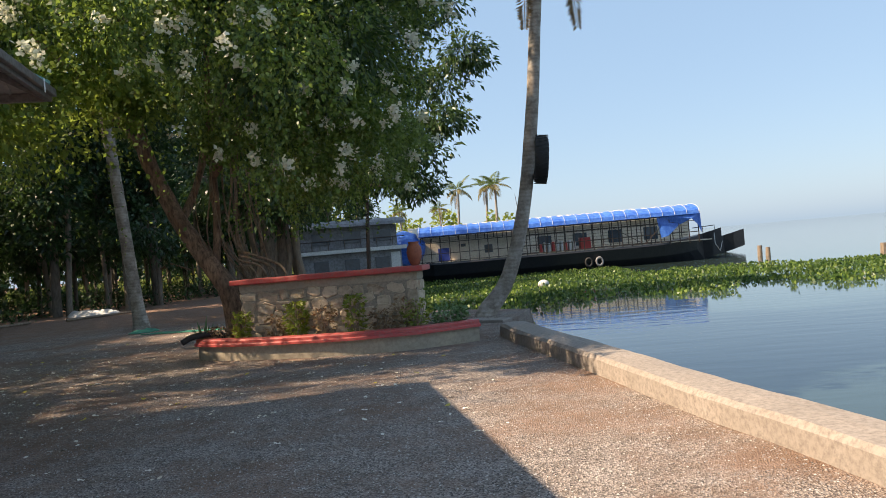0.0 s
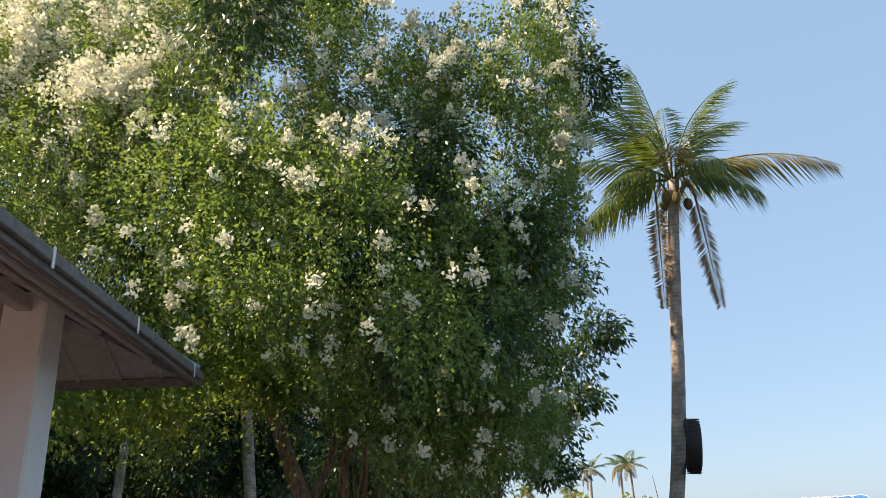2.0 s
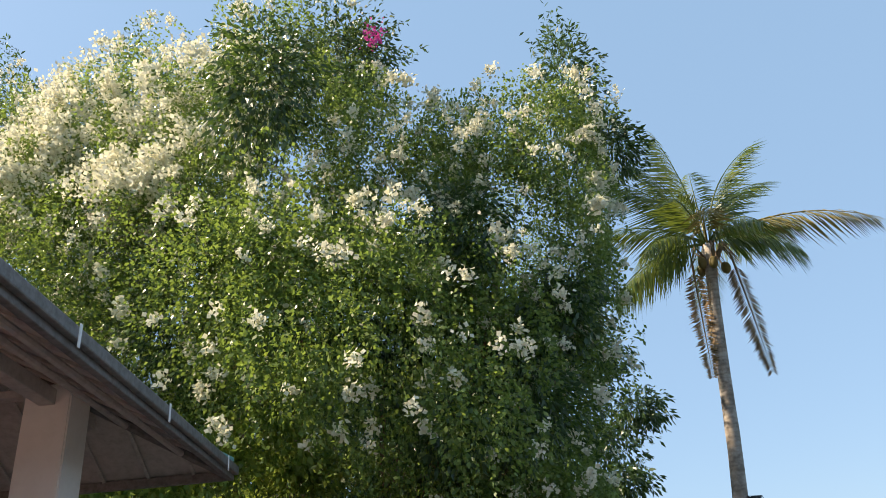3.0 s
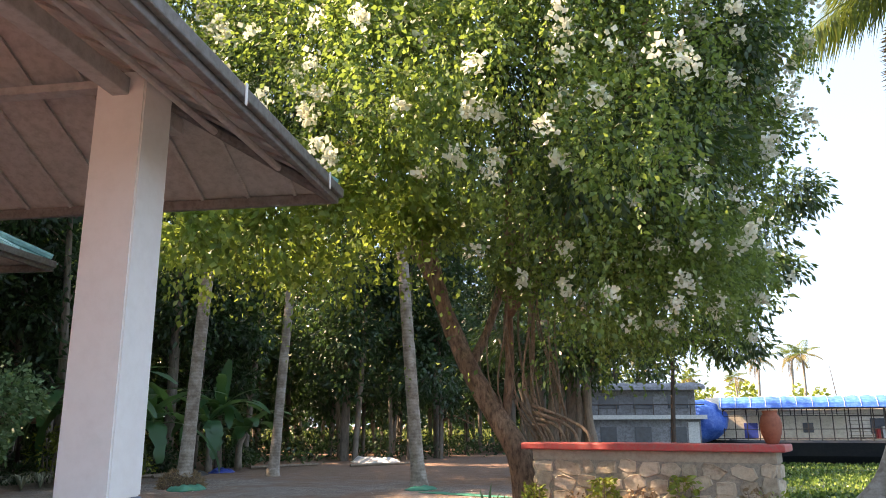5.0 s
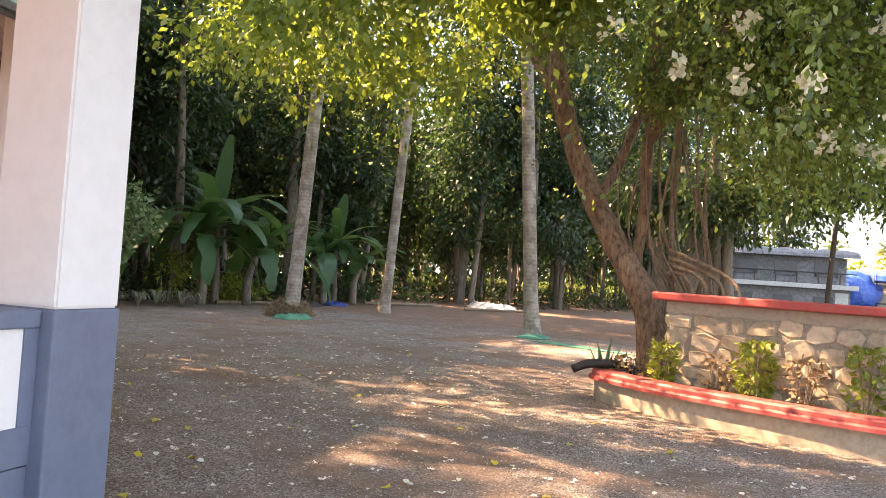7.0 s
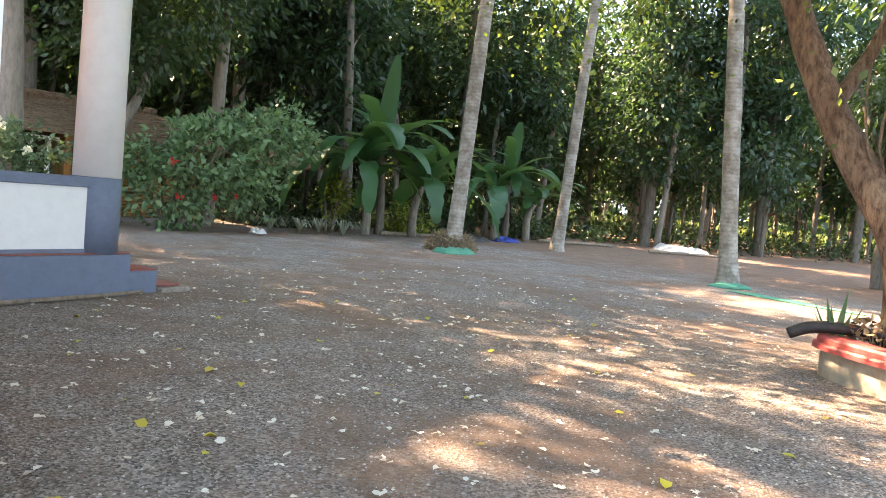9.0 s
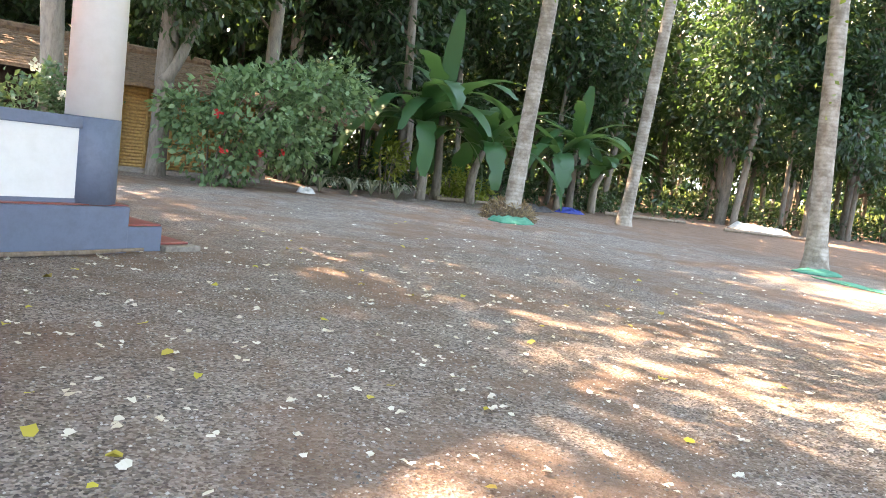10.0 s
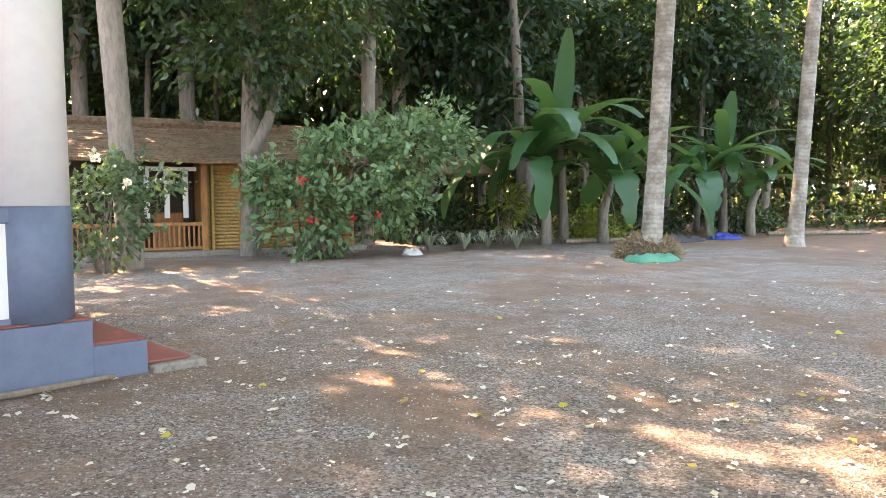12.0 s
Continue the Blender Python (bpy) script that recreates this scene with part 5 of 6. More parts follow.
for x, y, h, r, mt, n, lb in PLANTS:
    h, r, n = h * 0.9, r * 0.72, int(n * (0.7 if mt is not M_BROWNLEAF else 0.36))
    ob = thing("planter_plant", lb, "plant", "", pose(x, y, 0.2))
    for k in range(5):
        a = k * 1.256
        trunk_mesh([(0.02 * math.cos(a), 0.02 * math.sin(a), 0, 0.008), (r * 0.4 * math.cos(a), r * 0.3 * math.sin(a), h * 0.5, 0.006), (r * 0.7 * math.cos(a), r * 0.5 * math.sin(a), h * 0.95, 0.003)], ob, M_POST, 5, 0, 3, name="stem")
    q = RN.random((n, 1))
    ang = RN.uniform(0, 6.28, n)
    rad = r * np.sqrt(RN.random(n)) * (0.55 + 0.6 * np.sin(q[:, 0] * 2.6))
    pos = np.stack([rad * np.cos(ang), rad * 0.7 * np.sin(ang), 0.03 + h * q[:, 0]], 1)
    v, f = leaf_quads(pos, np.stack([np.cos(ang), np.sin(ang), 0.2 + 0 * ang], 1), 0.085, 0.5, 0.3, 0.7)
    np_part("foliage", v, f, mt, ob)
ob = thing("agave_plant", "spiky green sword-leaved plant at the tree's foot", "plant", m=pose(-3.38, 11.3, 0.2))
for i in range(8):
    a, ln = i * 0.8, R.uniform(0.35, 0.55)
    bm = bmesh.new()
    o = Vector((math.cos(a), math.sin(a), 0))
    s = Vector((-o.y, o.x, 0)) * 0.03
    rows = [[bm.verts.new(p - s * w), bm.verts.new(p - Vector((0, 0, 0.012 * w))), bm.verts.new(p + s * w)] for p, w in ((Vector((0, 0, 0)), 1), (o * 0.12 + Vector((0, 0, ln * 0.55)), 0.9), (o * 0.22 + Vector((0, 0, ln)), 0.05))]
    for r0, r1 in zip(rows, rows[1:]):
        for q in range(2):
            bm.faces.new((r0[q], r0[q + 1], r1[q + 1], r1[q]))
    part("leaf", bm, M_SHRUB, ob)
hose = thing("rubber_hose", "short thick black hose resting on the planter's ledge", "hose")
trunk_mesh([(-3.66, 11.0, 0.33, 0.05), (-3.5, 11.12, 0.41, 0.055), (-3.2, 11.3, 0.42, 0.055), (-2.95, 11.5, 0.32, 0.055)], hose, M_PIPE, 10, 0.05, 5, name="tube")


# ---------------------------------------------------------------- thatched bamboo hut
def hut():
    ob = thing("bamboo_hut", "bamboo cottage with brown thatch roof and varnished porch railing", "hut", m=pose(-19.0, 9.4, 0, 0, 0, 3))
    # local: x towards the yard, y along the front
    part("floor_slab", boxm(-4.2, 0.25, -4.4, 3.4, -0.1, 0.10, bevel=0.02), M_CONCRETE, ob)
    # back and inner walls are coloured near-black as the porch's shade
    part("back_wall", boxm(-4.0, -3.9, -4.2, 3.2, 0.1, 1.95), M_DARKWOOD_SHADE, ob)
    part("inner_wall", boxm(-1.3, -1.22, -4.2, 0.0, 0.1, 1.95), M_DARKWOOD_SHADE, ob, "inner wall with the room's shade painted in dark")
    part("side_wall", boxm(-3.89, 0.0, 3.14, 3.2, 0.1, 1.95), M_BAMBOO, ob)
    part("side_wall", boxm(-3.89, 0.0, -4.2, -4.14, 0.1, 1.95), M_BAMBOO, ob)
    part("partition", boxm(-3.89, -0.05, 0.02, 0.07, 0.1, 1.95), M_BAMBOO, ob)
    wall = part("bamboo_wall", boxm(-0.05, 0.0, 0.08, 3.13, 0.1, 1.95), M_BAMBOO, ob, "split-bamboo front wall")
    z = 0.14
    me_b = bpy.data.meshes.new("bamboo_strip")
    bm = tube(bmesh.new(), [(0.0, 0.09, 0), (0.0, 3.12, 0)], [0.034, 0.034], 6)
    bm.to_mesh(me_b)
    bm.free()
    finish(me_b, M_BAMBOO, True)
    while z < 1.92:
        s = new("bamboo_strip", me_b)
        s.parent = wall
        s.matrix_local = pose(0.004, 0, z)
        z += 0.072
    for y in (0.08, 0.62, 1.16, 1.7, 2.24, 2.78):
        part("batten", boxm(0.03, 0.06, y, y + 0.05, 0.1, 1.95), M_BAMBOO, ob)
    for y in (-4.0, -2.7, -1.35, -0.06):
        part("porch_post", boxm(-0.06, 0.06, y - 0.06, y + 0.06, 0.1, 1.95), M_VARNISH if y > -0.5 else M_DARKWOOD_SHADE, ob)
    for y in (-1.1, -0.72, -0.36):
        part("window_bar", boxm(-0.32, -0.27, y - 0.05, y + 0.05, 0.75, 1.72), M_WHITE, ob, "pale curtain strip in the porch opening")
    part("lintel", boxm(-0.34, -0.25, -1.3, -0.14, 1.70, 1.78), M_WHITE, ob)
    part("red_chair_back", boxm(-0.9, -0.84, -0.9, -0.3, 0.12, 0.85, bevel=0.03), M_VARNISH, ob, "red-brown chair on the porch")
    for y0, y1, x in ((-1.29, -0.12, 0.02), (-2.64, -1.41, 0.02), (-3.94, -2.76, 0.02)):
        rail = part("top_rail", boxm(x - 0.045, x + 0.045, y0, y1, 0.60, 0.67, bevel=0.01), M_VARNISH, ob, "varnished orange-brown rail")
        part("bottom_rail", boxm(x - 0.03, x + 0.03, y0, y1, 0.13, 0.18), M_VARNISH, ob)
        y = y0 + 0.05
        while y < y1 - 0.03:
            b = part("baluster", boxm(x - 0.018, x + 0.018, y, y + 0.035, 0.181, 0.599), M_VARNISH, ob)
            y += 0.095
    # thatch: overlapping courses
    ez, rz, run = 1.86, 2.7, 2.6
    for sgn, x0 in ((1, 0.55), (-1, -4.65)):
        for i in range(15):
            t0, t1 = i / 15, (i + 1.35) / 15
            bm = bmesh.new()
            n = 44
            rows = []
            for t, lift in ((t0, 0.05), (min(1, t1), 0.02)):
                row_t, row_b = [], []
                for k in range(n + 1):
                    y = -4.9 + 8.8 * k / n
                    hip = max(0.0, 1.0) * 1.2 * t
                    yy = -4.9 + hip + (8.8 - 2 * hip) * k / n
                    j = (0.035 * R.uniform(-1, 1)) if t == t0 else 0
                    x = x0 - sgn * run * t + sgn * j
                    z = ez + (rz - ez) * t + lift + 0.02 * noise.noise(Vector((yy * 2.5, i, 0))) - (0.02 * R.random() if t == t0 else 0)
                    row_t.append(bm.verts.new((x, yy, z)))
                    row_b.append(bm.verts.new((x, yy, z - 0.07)))
                rows.append((row_t, row_b))
            for k in range(n):
                bm.faces.new((rows[0][0][k], rows[0][0][k + 1], rows[1][0][k + 1], rows[1][0][k]))
                bm.faces.new((rows[0][1][k + 1], rows[0][1][k], rows[1][1][k], rows[1][1][k + 1]))
                bm.faces.new((rows[0][0][k + 1], rows[0][0][k], rows[0][1][k], rows[0][1][k + 1]))
            part("thatch_course", bm, M_THATCH, ob)
    for ys in (-4.9, 3.9):
        bm = bmesh.new()
        d = 1.2 if ys < 0 else -1.2
        a = [bm.verts.new(q) for q in ((0.55, ys, ez), (-4.65, ys, ez), (-2.05, ys + d, rz))]
        b = [bm.verts.new((x.co.x, x.co.y, x.co.z + 0.06)) for x in a]
        bm.faces.new(a)
        bm.faces.new(b[::-1])
        for k in range(3):
            bm.faces.new((a[k], a[(k + 1) % 3], b[(k + 1) % 3], b[k]))
        part("thatch_end", bm, M_THATCH, ob)
    part("ridge", tube(bmesh.new(), [(-2.05, -3.8, rz + 0.06), (-2.05, -0.5, rz + 0.09), (-2.05, 2.8, rz + 0.06)], [0.11, 0.12, 0.11], 8, 0.2), M_THATCH, ob)


hut()


def small_shed(x, y, rz):
    ob = thing("garden_shelter", "small shelter with brown tiled roof among the trees", "shelter", m=pose(x, y, 0, 0, 0, rz))
    for a in (-0.9, 0.9):
        for b in (-0.7, 0.7):
            part("post", boxm(b - 0.04, b + 0.04, a - 0.04, a + 0.04, -0.05, 1.75), M_DARKWOOD_SHADE, ob)
    for s in (-1, 1):
        bm = bmesh.new()
        P = [(s * 1.05, -1.3, 1.68), (s * 1.05, 1.3, 1.68), (0, 1.3, 2.15), (0, -1.3, 2.15)]
        a = [bm.verts.new(p) for p in P]
        b = [bm.verts.new((p[0], p[1], p[2] + 0.06)) for p in P]
        bm.faces.new(a)
        bm.faces.new(b[::-1])
        for k in range(4):
            bm.faces.new((a[k], a[(k + 1) % 4], b[(k + 1) % 4], b[k]))
        part("roof_slope", bm, M_THATCH, ob)


small_shed(-20.6, 15.2, 5)
small_shed(-17.5, 42.0, 20)


# ---------------------------------------------------------------- clutter on the ground
def crumple(name, label, category, x, y, rx, ry, h, mat, seed, rz=0):
    ob = thing(name, label, category, "", pose(x, y, 0, 0, 0, rz))
    bm = bmesh.new()
    n = 22
    grid = []
    for i in range(n + 1):
        row = []
        for j in range(n + 1):
            u, w = 2 * i / n - 1, 2 * j / n - 1
            e = max(0.0, 1 - (u * u + w * w) ** 1.5)
            k = noise.noise(Vector((u * 3 + seed, w * 3, seed)))
            edge = 1 + 0.2 * noise.noise(Vector((u * 2, w * 2, seed + 4)))
            row.append(bm.verts.new((u * rx * edge, w * ry * edge, max(0.004, h * min(1, e * 1.6) * (0.65 + 0.7 * k)) + 0.01)))
        grid.append(row)
    for i in range(n):
        for j in range(n):
            u, w = 2 * (i + 0.5) / n - 1, 2 * (j + 0.5) / n - 1
            if u * u + w * w < 1.05:
                bm.faces.new((grid[i][j], grid[i + 1][j], grid[i + 1][j + 1], grid[i][j + 1]))
    for vert in [v for v in bm.verts if not v.link_faces]:
        bm.verts.remove(vert)
    r = bmesh.ops.extrude_face_region(bm, geom=bm.faces[:])
    for v in r["geom"]:
        if isinstance(v, bmesh.types.BMVert):
            v.co.z = max(0.0, v.co.z - 0.02)
    part("sheet", bm, mat, ob, smooth=True)


crumple("shade_net", "crumpled green shade net round the palm's foot", "net", -13.6, 16.25, 0.42, 0.6, 0.13, M_NET, 3, 20)
crumple("shade_net", "flat strip of green net by the palm's foot", "net", -8.1, 18.7, 0.35, 0.5, 0.07, M_NET, 5, 0)
crumple("shade_net", "long green net strip lying on the gravel", "net", -6.5, 17.6, 1.3, 0.16, 0.03, M_NET, 7, -12)
crumple("blue_sheet", "crumpled blue plastic sheet at the grove's edge", "sheet", -17.9, 22.6, 0.35, 0.5, 0.16, M_BLUESHEET, 9, 0)
crumple("white_sacks", "pile of white plastic sacking under the trees", "sacks", -16.4, 31.0, 0.8, 1.9, 0.28, M_SACK, 11, 55)
crumple("dark_sheet", "dark tarpaulin folded at the grove's edge", "sheet", -17.6, 20.6, 0.4, 0.8, 0.18, M_PIPE, 15, 0)
crumple("white_sacks", "white plastic bag below the hibiscus", "bag", -16.9, 13.0, 0.15, 0.2, 0.14, M_SACK, 13, 0)
ob = thing("soil_mound", "dry grassy soil heap round the palm's foot", "mound", m=pose(-14.2, 16.7, 0))
bm = bmesh.new()
bmesh.ops.create_icosphere(bm, subdivisions=3, radius=1, matrix=Matrix.Diagonal((0.5, 0.62, 0.42, 1)))
for v_ in bm.verts:
    v_.co *= 1 + 0.2 * noise.noise(v_.co * 3)
part("earth", bm, M_SOIL, ob)
q = unit(RN.normal(0, 1, (900, 3)) * [1, 1, 0.6] + [0, 0, 0.6]) * [0.5, 0.62, 0.42]
v, f = leaf_quads(q, q, 0.16, 0.12, -0.3, 0.5)
np_part("dry_grass", v, f, M_BROWNLEAF, ob)
for i, (x, y, ln, a) in enumerate(((-18.2, 18.9, 2.4, 85), (-18.0, 26.5, 3.2, 70), (-17.8, 20.0, 1.6, 95), (-15.0, 29.0, 3.0, 62))):
    ob = thing("fallen_pole", "weathered pole lying along the grove's edge", "pole", "poles on the ground", pose(x, y, 0.06, 0, 0, a))
    part("pole", tube(bmesh.new(), [(-ln / 2, 0, 0), (0, 0.03, 0.0), (ln / 2, 0, 0.0)], [0.06, 0.055, 0.045], 8, 0.1), M_POST, ob)
ob = thing("bamboo_stick", "dry stick lying against the hall's plinth", "stick", m=PV2 @ pose(0.33, -0.2, 0.03, 0, 0, 90))
part("stick", tube(bmesh.new(), [(-1.2, 0, 0), (0, 0.03, 0), (0.55, 0.0, 0.02)], [0.022, 0.02, 0.015], 6, 0.1), M_POST, ob)

# ---------------------------------------------------------------- boats
BOATM = pose(6.15, 51.9, -0.6, 0, 0, 4) @ Matrix.Diagonal((0.80, 0.95, 1, 1))


def hull_mesh(x0, x1, beam, free, bow_rise, stern_rise, draft=0.4):
    bm = bmesh.new()
    rows = []
    n = 34
    for i in range(n + 1):
        t = i / n
        x = x0 + (x1 - x0) * t
        w = beam / 2 * min(1, (math.sin(math.pi * min(1, 0.06 + t * 1.0)) * 2.2) ** 0.6) if t < 0.985 else 0.06
        top = free + bow_rise * max(0, (t - 0.72) / 0.28) ** 2.2 + stern_rise * max(0, (0.15 - t) / 0.15) ** 2
        bot = -draft + max(0, (t - 0.85) / 0.15) ** 1.6 * (draft + bow_rise * 0.45)
        rows.append([bm.verts.new((x, s * w * k, z)) for s, k, z in ((-1, 0.97, top), (-1, 1.0, top - 0.12), (-1, 0.86, (top + bot) / 2), (-1, 0.4, bot), (1, 0.4, bot), (1, 0.86, (top + bot) / 2), (1, 1.0, top - 0.12), (1, 0.97, top))])
    for r0, r1 in zip(rows, rows[1:]):
        for k in range(7):
            bm.faces.new((r0[k], r0[k + 1], r1[k + 1], r1[k]))
        bm.faces.new((r0[7], r0[0], r1[0], r1[7]))
    bm.faces.new(rows[0])
    bm.faces.new(rows[-1][::-1])
    return bm


def canopy_mesh(x0, x1, w, z, rise, hang=0.0):
    bm = bmesh.new()
    rows = []
    n = max(4, int((x1 - x0) / 0.45))
    for i in range(n + 1):
        x = x0 + (x1 - x0) * i / n
        sag = 0.07 * (i % 2) + 0.05 * noise.noise(Vector((x, 0, 3)))
        rows.append([bm.verts.new((x, w / 2 * math.cos(a) * (1.0), z + rise * math.sin(a) ** 0.8 - sag * math.sin(a))) for a in np.linspace(math.pi, 0, 11)])
    for r0, r1 in zip(rows, rows[1:]):
        for k in range(10):
            bm.faces.new((r0[k], r1[k], r1[k + 1], r0[k + 1]))
    return bm


def house_boat():
    ob = thing("house_boat", "black-hulled houseboat with bare frame under blue tarpaulin roof", "boat", "moored boats", BOATM)
    part("hull", hull_mesh(-13.5, 14.2, 4.2, 1.32, 0.75, 0.2), M_HULL, ob, "tarred black wooden hull")
    part("deck", boxm(-12.6, 12.6, -1.85, 1.85, 1.325, 1.38), M_CABIN, ob)
    part("roof_canopy", canopy_mesh(-12.2, 11.6, 4.4, 3.16, 0.72), M_TARP, ob, "blue tarpaulin stretched over bamboo hoops")
    for i in range(24):
        x = -12.1 + i * 1.03
        bm = tube(bmesh.new(), [(x, 2.21 * math.cos(a), 3.19 + 0.72 * math.sin(a) ** 0.8) for a in np.linspace(math.pi, 0, 11)], [0.017] * 11, 5)
        part("hoop", bm, M_SACK, ob, "pale roof batten")
    for s in (-1, 1):
        for i in range(30):
            x = -12.0 + i * 0.81
            part("post", boxm(x - 0.035, x + 0.035, s * 1.98 - 0.035, s * 1.98 + 0.035, 1.2, 3.17), M_IRON, ob)
        for z in (1.42, 1.95, 2.7, 3.15):
            part("rail", tube(bmesh.new(), [(-12.1, s * 1.98, z), (11.5, s * 1.98, z)], [0.026, 0.026], 5), M_IRON, ob)
    for x0, x1 in ((4.2, 6.8), (8.6, 6.9)):
        part("brace", tube(bmesh.new(), [(x0, -2.03, 2.7), (x1, -2.03, 1.4)], [0.028, 0.028], 5), M_IRON, ob)
    part("cabin_wall", boxm(-12.0, -3.6, -0.9, 1.6, 1.382, 2.75), M_CABIN, ob, "cream boarded cabin inside the frame")
    for x, w, z0, z1, mt in ((-10.6, 0.95, 1.4, 2.3, M_BLUESHEET), (-6.6, 0.7, 1.75, 2.3, M_GLASS), (-8.6, 0.4, 2.3, 2.5, M_GLASS)):
        part("cabin_opening", boxm(x, x + w, -0.94, -0.903, z0, z1), mt, ob)
    part("red_locker", boxm(1.6, 2.5, -1.3, -0.5, 1.382, 2.2, bevel=0.04), M_REDBOX, ob, "red locker on deck")
    for i in range(9):
        part("stacked_chair", boxm(-1.9 + i * 0.36, -1.66 + i * 0.36, -1.2, -0.6, 1.382, 2.0 + 0.1 * (i % 2), bevel=0.05), M_SACK if i % 3 else M_REDBOX, ob)
    # torn tarp flaps at the bow end and stern
    for nm, pts in (("tarp_flap", [(8.0, 3.22), (11.7, 3.3), (11.75, 1.85), (11.4, 2.45), (10.9, 2.85), (9.9, 2.5), (8.8, 1.8), (8.3, 1.72)]),):
        bm = bmesh.new()
        a = [bm.verts.new((x, -2.1 - 0.12 * math.sin(x * 3), z)) for x, z in pts]
        b = [bm.verts.new((x, -2.06 - 0.12 * math.sin(x * 3), z)) for x, z in pts]
        bm.faces.new(a)
        bm.faces.new(b[::-1])
        for k in range(len(pts)):
            bm.faces.new((a[k], a[(k + 1) % len(pts)], b[(k + 1) % len(pts)], b[k]))
        part(nm, bm, M_TARP, ob, "torn blue tarpaulin flap")
    bm = bmesh.new()
    bmesh.ops.create_icosphere(bm, subdivisions=4, radius=1, matrix=Matrix.Translation((-13.6, -1.6, 2.4)) @ Matrix.Diagonal((1.9, 1.0, 1.2, 1)))
    for v_ in bm.verts:
        v_.co += Vector((0.25, 0.2, 0.2)) * noise.noise(v_.co * 1.6)
    part("loose_tarpaulin", bm, M_TARP, ob, "loose blue tarpaulin heaped over the stern", smooth=True)
    for x in (2.0, 2.9):
        bm = bmesh.new()
        n = 20
        rows = [[bm.verts.new((x + (0.26 + 0.09 * math.cos(b)) * math.cos(a), -2.13 + 0.09 * math.sin(b), 0.5 + (0.26 + 0.09 * math.cos(b)) * math.sin(a))) for b in np.linspace(0, 6.283, 8, endpoint=False)] for a in np.linspace(0, 6.283, n, endpoint=False)]
        for i in range(n):
            for k in range(8):
                bm.faces.new((rows[i][k], rows[i][(k + 1) % 8], rows[(i + 1) % n][(k + 1) % 8], rows[(i + 1) % n][k]))
        part("fender_ring", bm, M_TYRE if x < 2.5 else M_GREYBOAT, ob, smooth=True)
    part("mooring_rope", tube(bmesh.new(), [(13.3, -0.7, 1.75), (13.2, -1.0, 1.0), (13.5, -1.2, 0.5), (13.9, -0.8, 1.1)], [0.03] * 4, 5), M_SACK, ob)


house_boat()


def second_boat():
    ob = thing("house_boat", "black-hulled houseboat with cream boarded cabin behind", "boat", "moored boats", pose(8.0, 61.5, -0.6, 0, 0, 4) @ Matrix.Diagonal((0.86, 1, 1, 1)))
    part("hull", hull_mesh(-17, 16.4, 4.2, 0.8, 1.0, 0.3), M_HULL, ob)
    part("cabin", boxm(-15.0, 10.5, -1.8, 1.8, 0.82, 3.2, bevel=0.05), M_CABIN, ob, "long cream boarded cabin")
    for i in range(9):
        part("board_seam", boxm(-14.9, 10.4, -1.83, -1.802, 1.0 + i * 0.24, 1.03 + i * 0.24), M_POST, ob)
    for i in range(7):
        part("window", boxm(-13.5 + i * 3.3, -12.2 + i * 3.3, -1.86, -1.835, 1.6, 2.6), M_GLASS, ob)
    part("roof", canopy_mesh(-15.6, 11.0, 4.6, 3.2, 1.0), M_CABIN, ob, "woven cream roof")
    part("bow_rail", tube(bmesh.new(), [(11.0, -1.4, 2.2), (13.2, -1.1, 2.3), (13.2, -1.1, 1.2)], [0.035] * 3, 5), M_IRON, ob)
    part("bow_rail", tube(bmesh.new(), [(12.0, -1.3, 2.2), (12.0, -1.3, 1.1)], [0.035] * 2, 5), M_IRON, ob)


second_boat()


def grey_boat():
    ob = thing("grey_house_boat", "weathered grey two-storey houseboat moored by the bank", "boat", "moored boats", pose(-7.1, 46.0, -0.6, 0, 0, 20))
    part("hull", hull_mesh(-4.5, 3.6, 3.4, 0.7, 0.3, 0.2), M_HULL, ob)
    part("lower_cabin", boxm(-3.8, 2.6, -1.5, 1.5, 0.71, 2.5, bevel=0.03), M_GREYBOAT, ob)
    part("upper_cabin", boxm(-3.6, 2.4, -1.4, 1.4, 2.75, 4.1, bevel=0.03), M_GREYBOAT, ob)
    part("roof_slab", boxm(-4.1, 2.9, -1.8, 1.8, 2.51, 2.74), M_SACK, ob)
    part("roof", canopy_mesh(-4.2, 2.9, 3.8, 4.1, 0.5), M_GREYBOAT, ob)
    for x in (-2.9, -1.0, 0.9):
        part("window", boxm(x, x + 0.9, -1.54, -1.51, 1.2, 2.1), M_GLASS, ob)
        part("window", boxm(x, x + 1.1, -1.44, -1.41, 3.1, 3.8), M_GLASS, ob)
    part("door", boxm(1.9, 2.5, -1.54, -1.51, 0.8, 2.35), M_SACK, ob, "pale blue-grey door")
    for i in range(7):
        part("rail_post", boxm(-4.0 + i, -3.95 + i, -1.78, -1.73, 2.75, 3.3), M_IRON, ob)
    part("rail", tube(bmesh.new(), [(-4.0, -1.75, 3.3), (2.8, -1.75, 3.3)], [0.03, 0.03], 5), M_IRON, ob)


grey_boat()
ob = thing("mooring_pole", "slim dark pole standing in the hyacinth", "pole", m=pose(-2.6, 24.1, -0.9))
part("pole", tube(bmesh.new(), [(0, 0, 0), (0.08, 0, 2.5), (0.2, 0, 4.6)], [0.085, 0.075, 0.06], 8), M_IRON, ob)
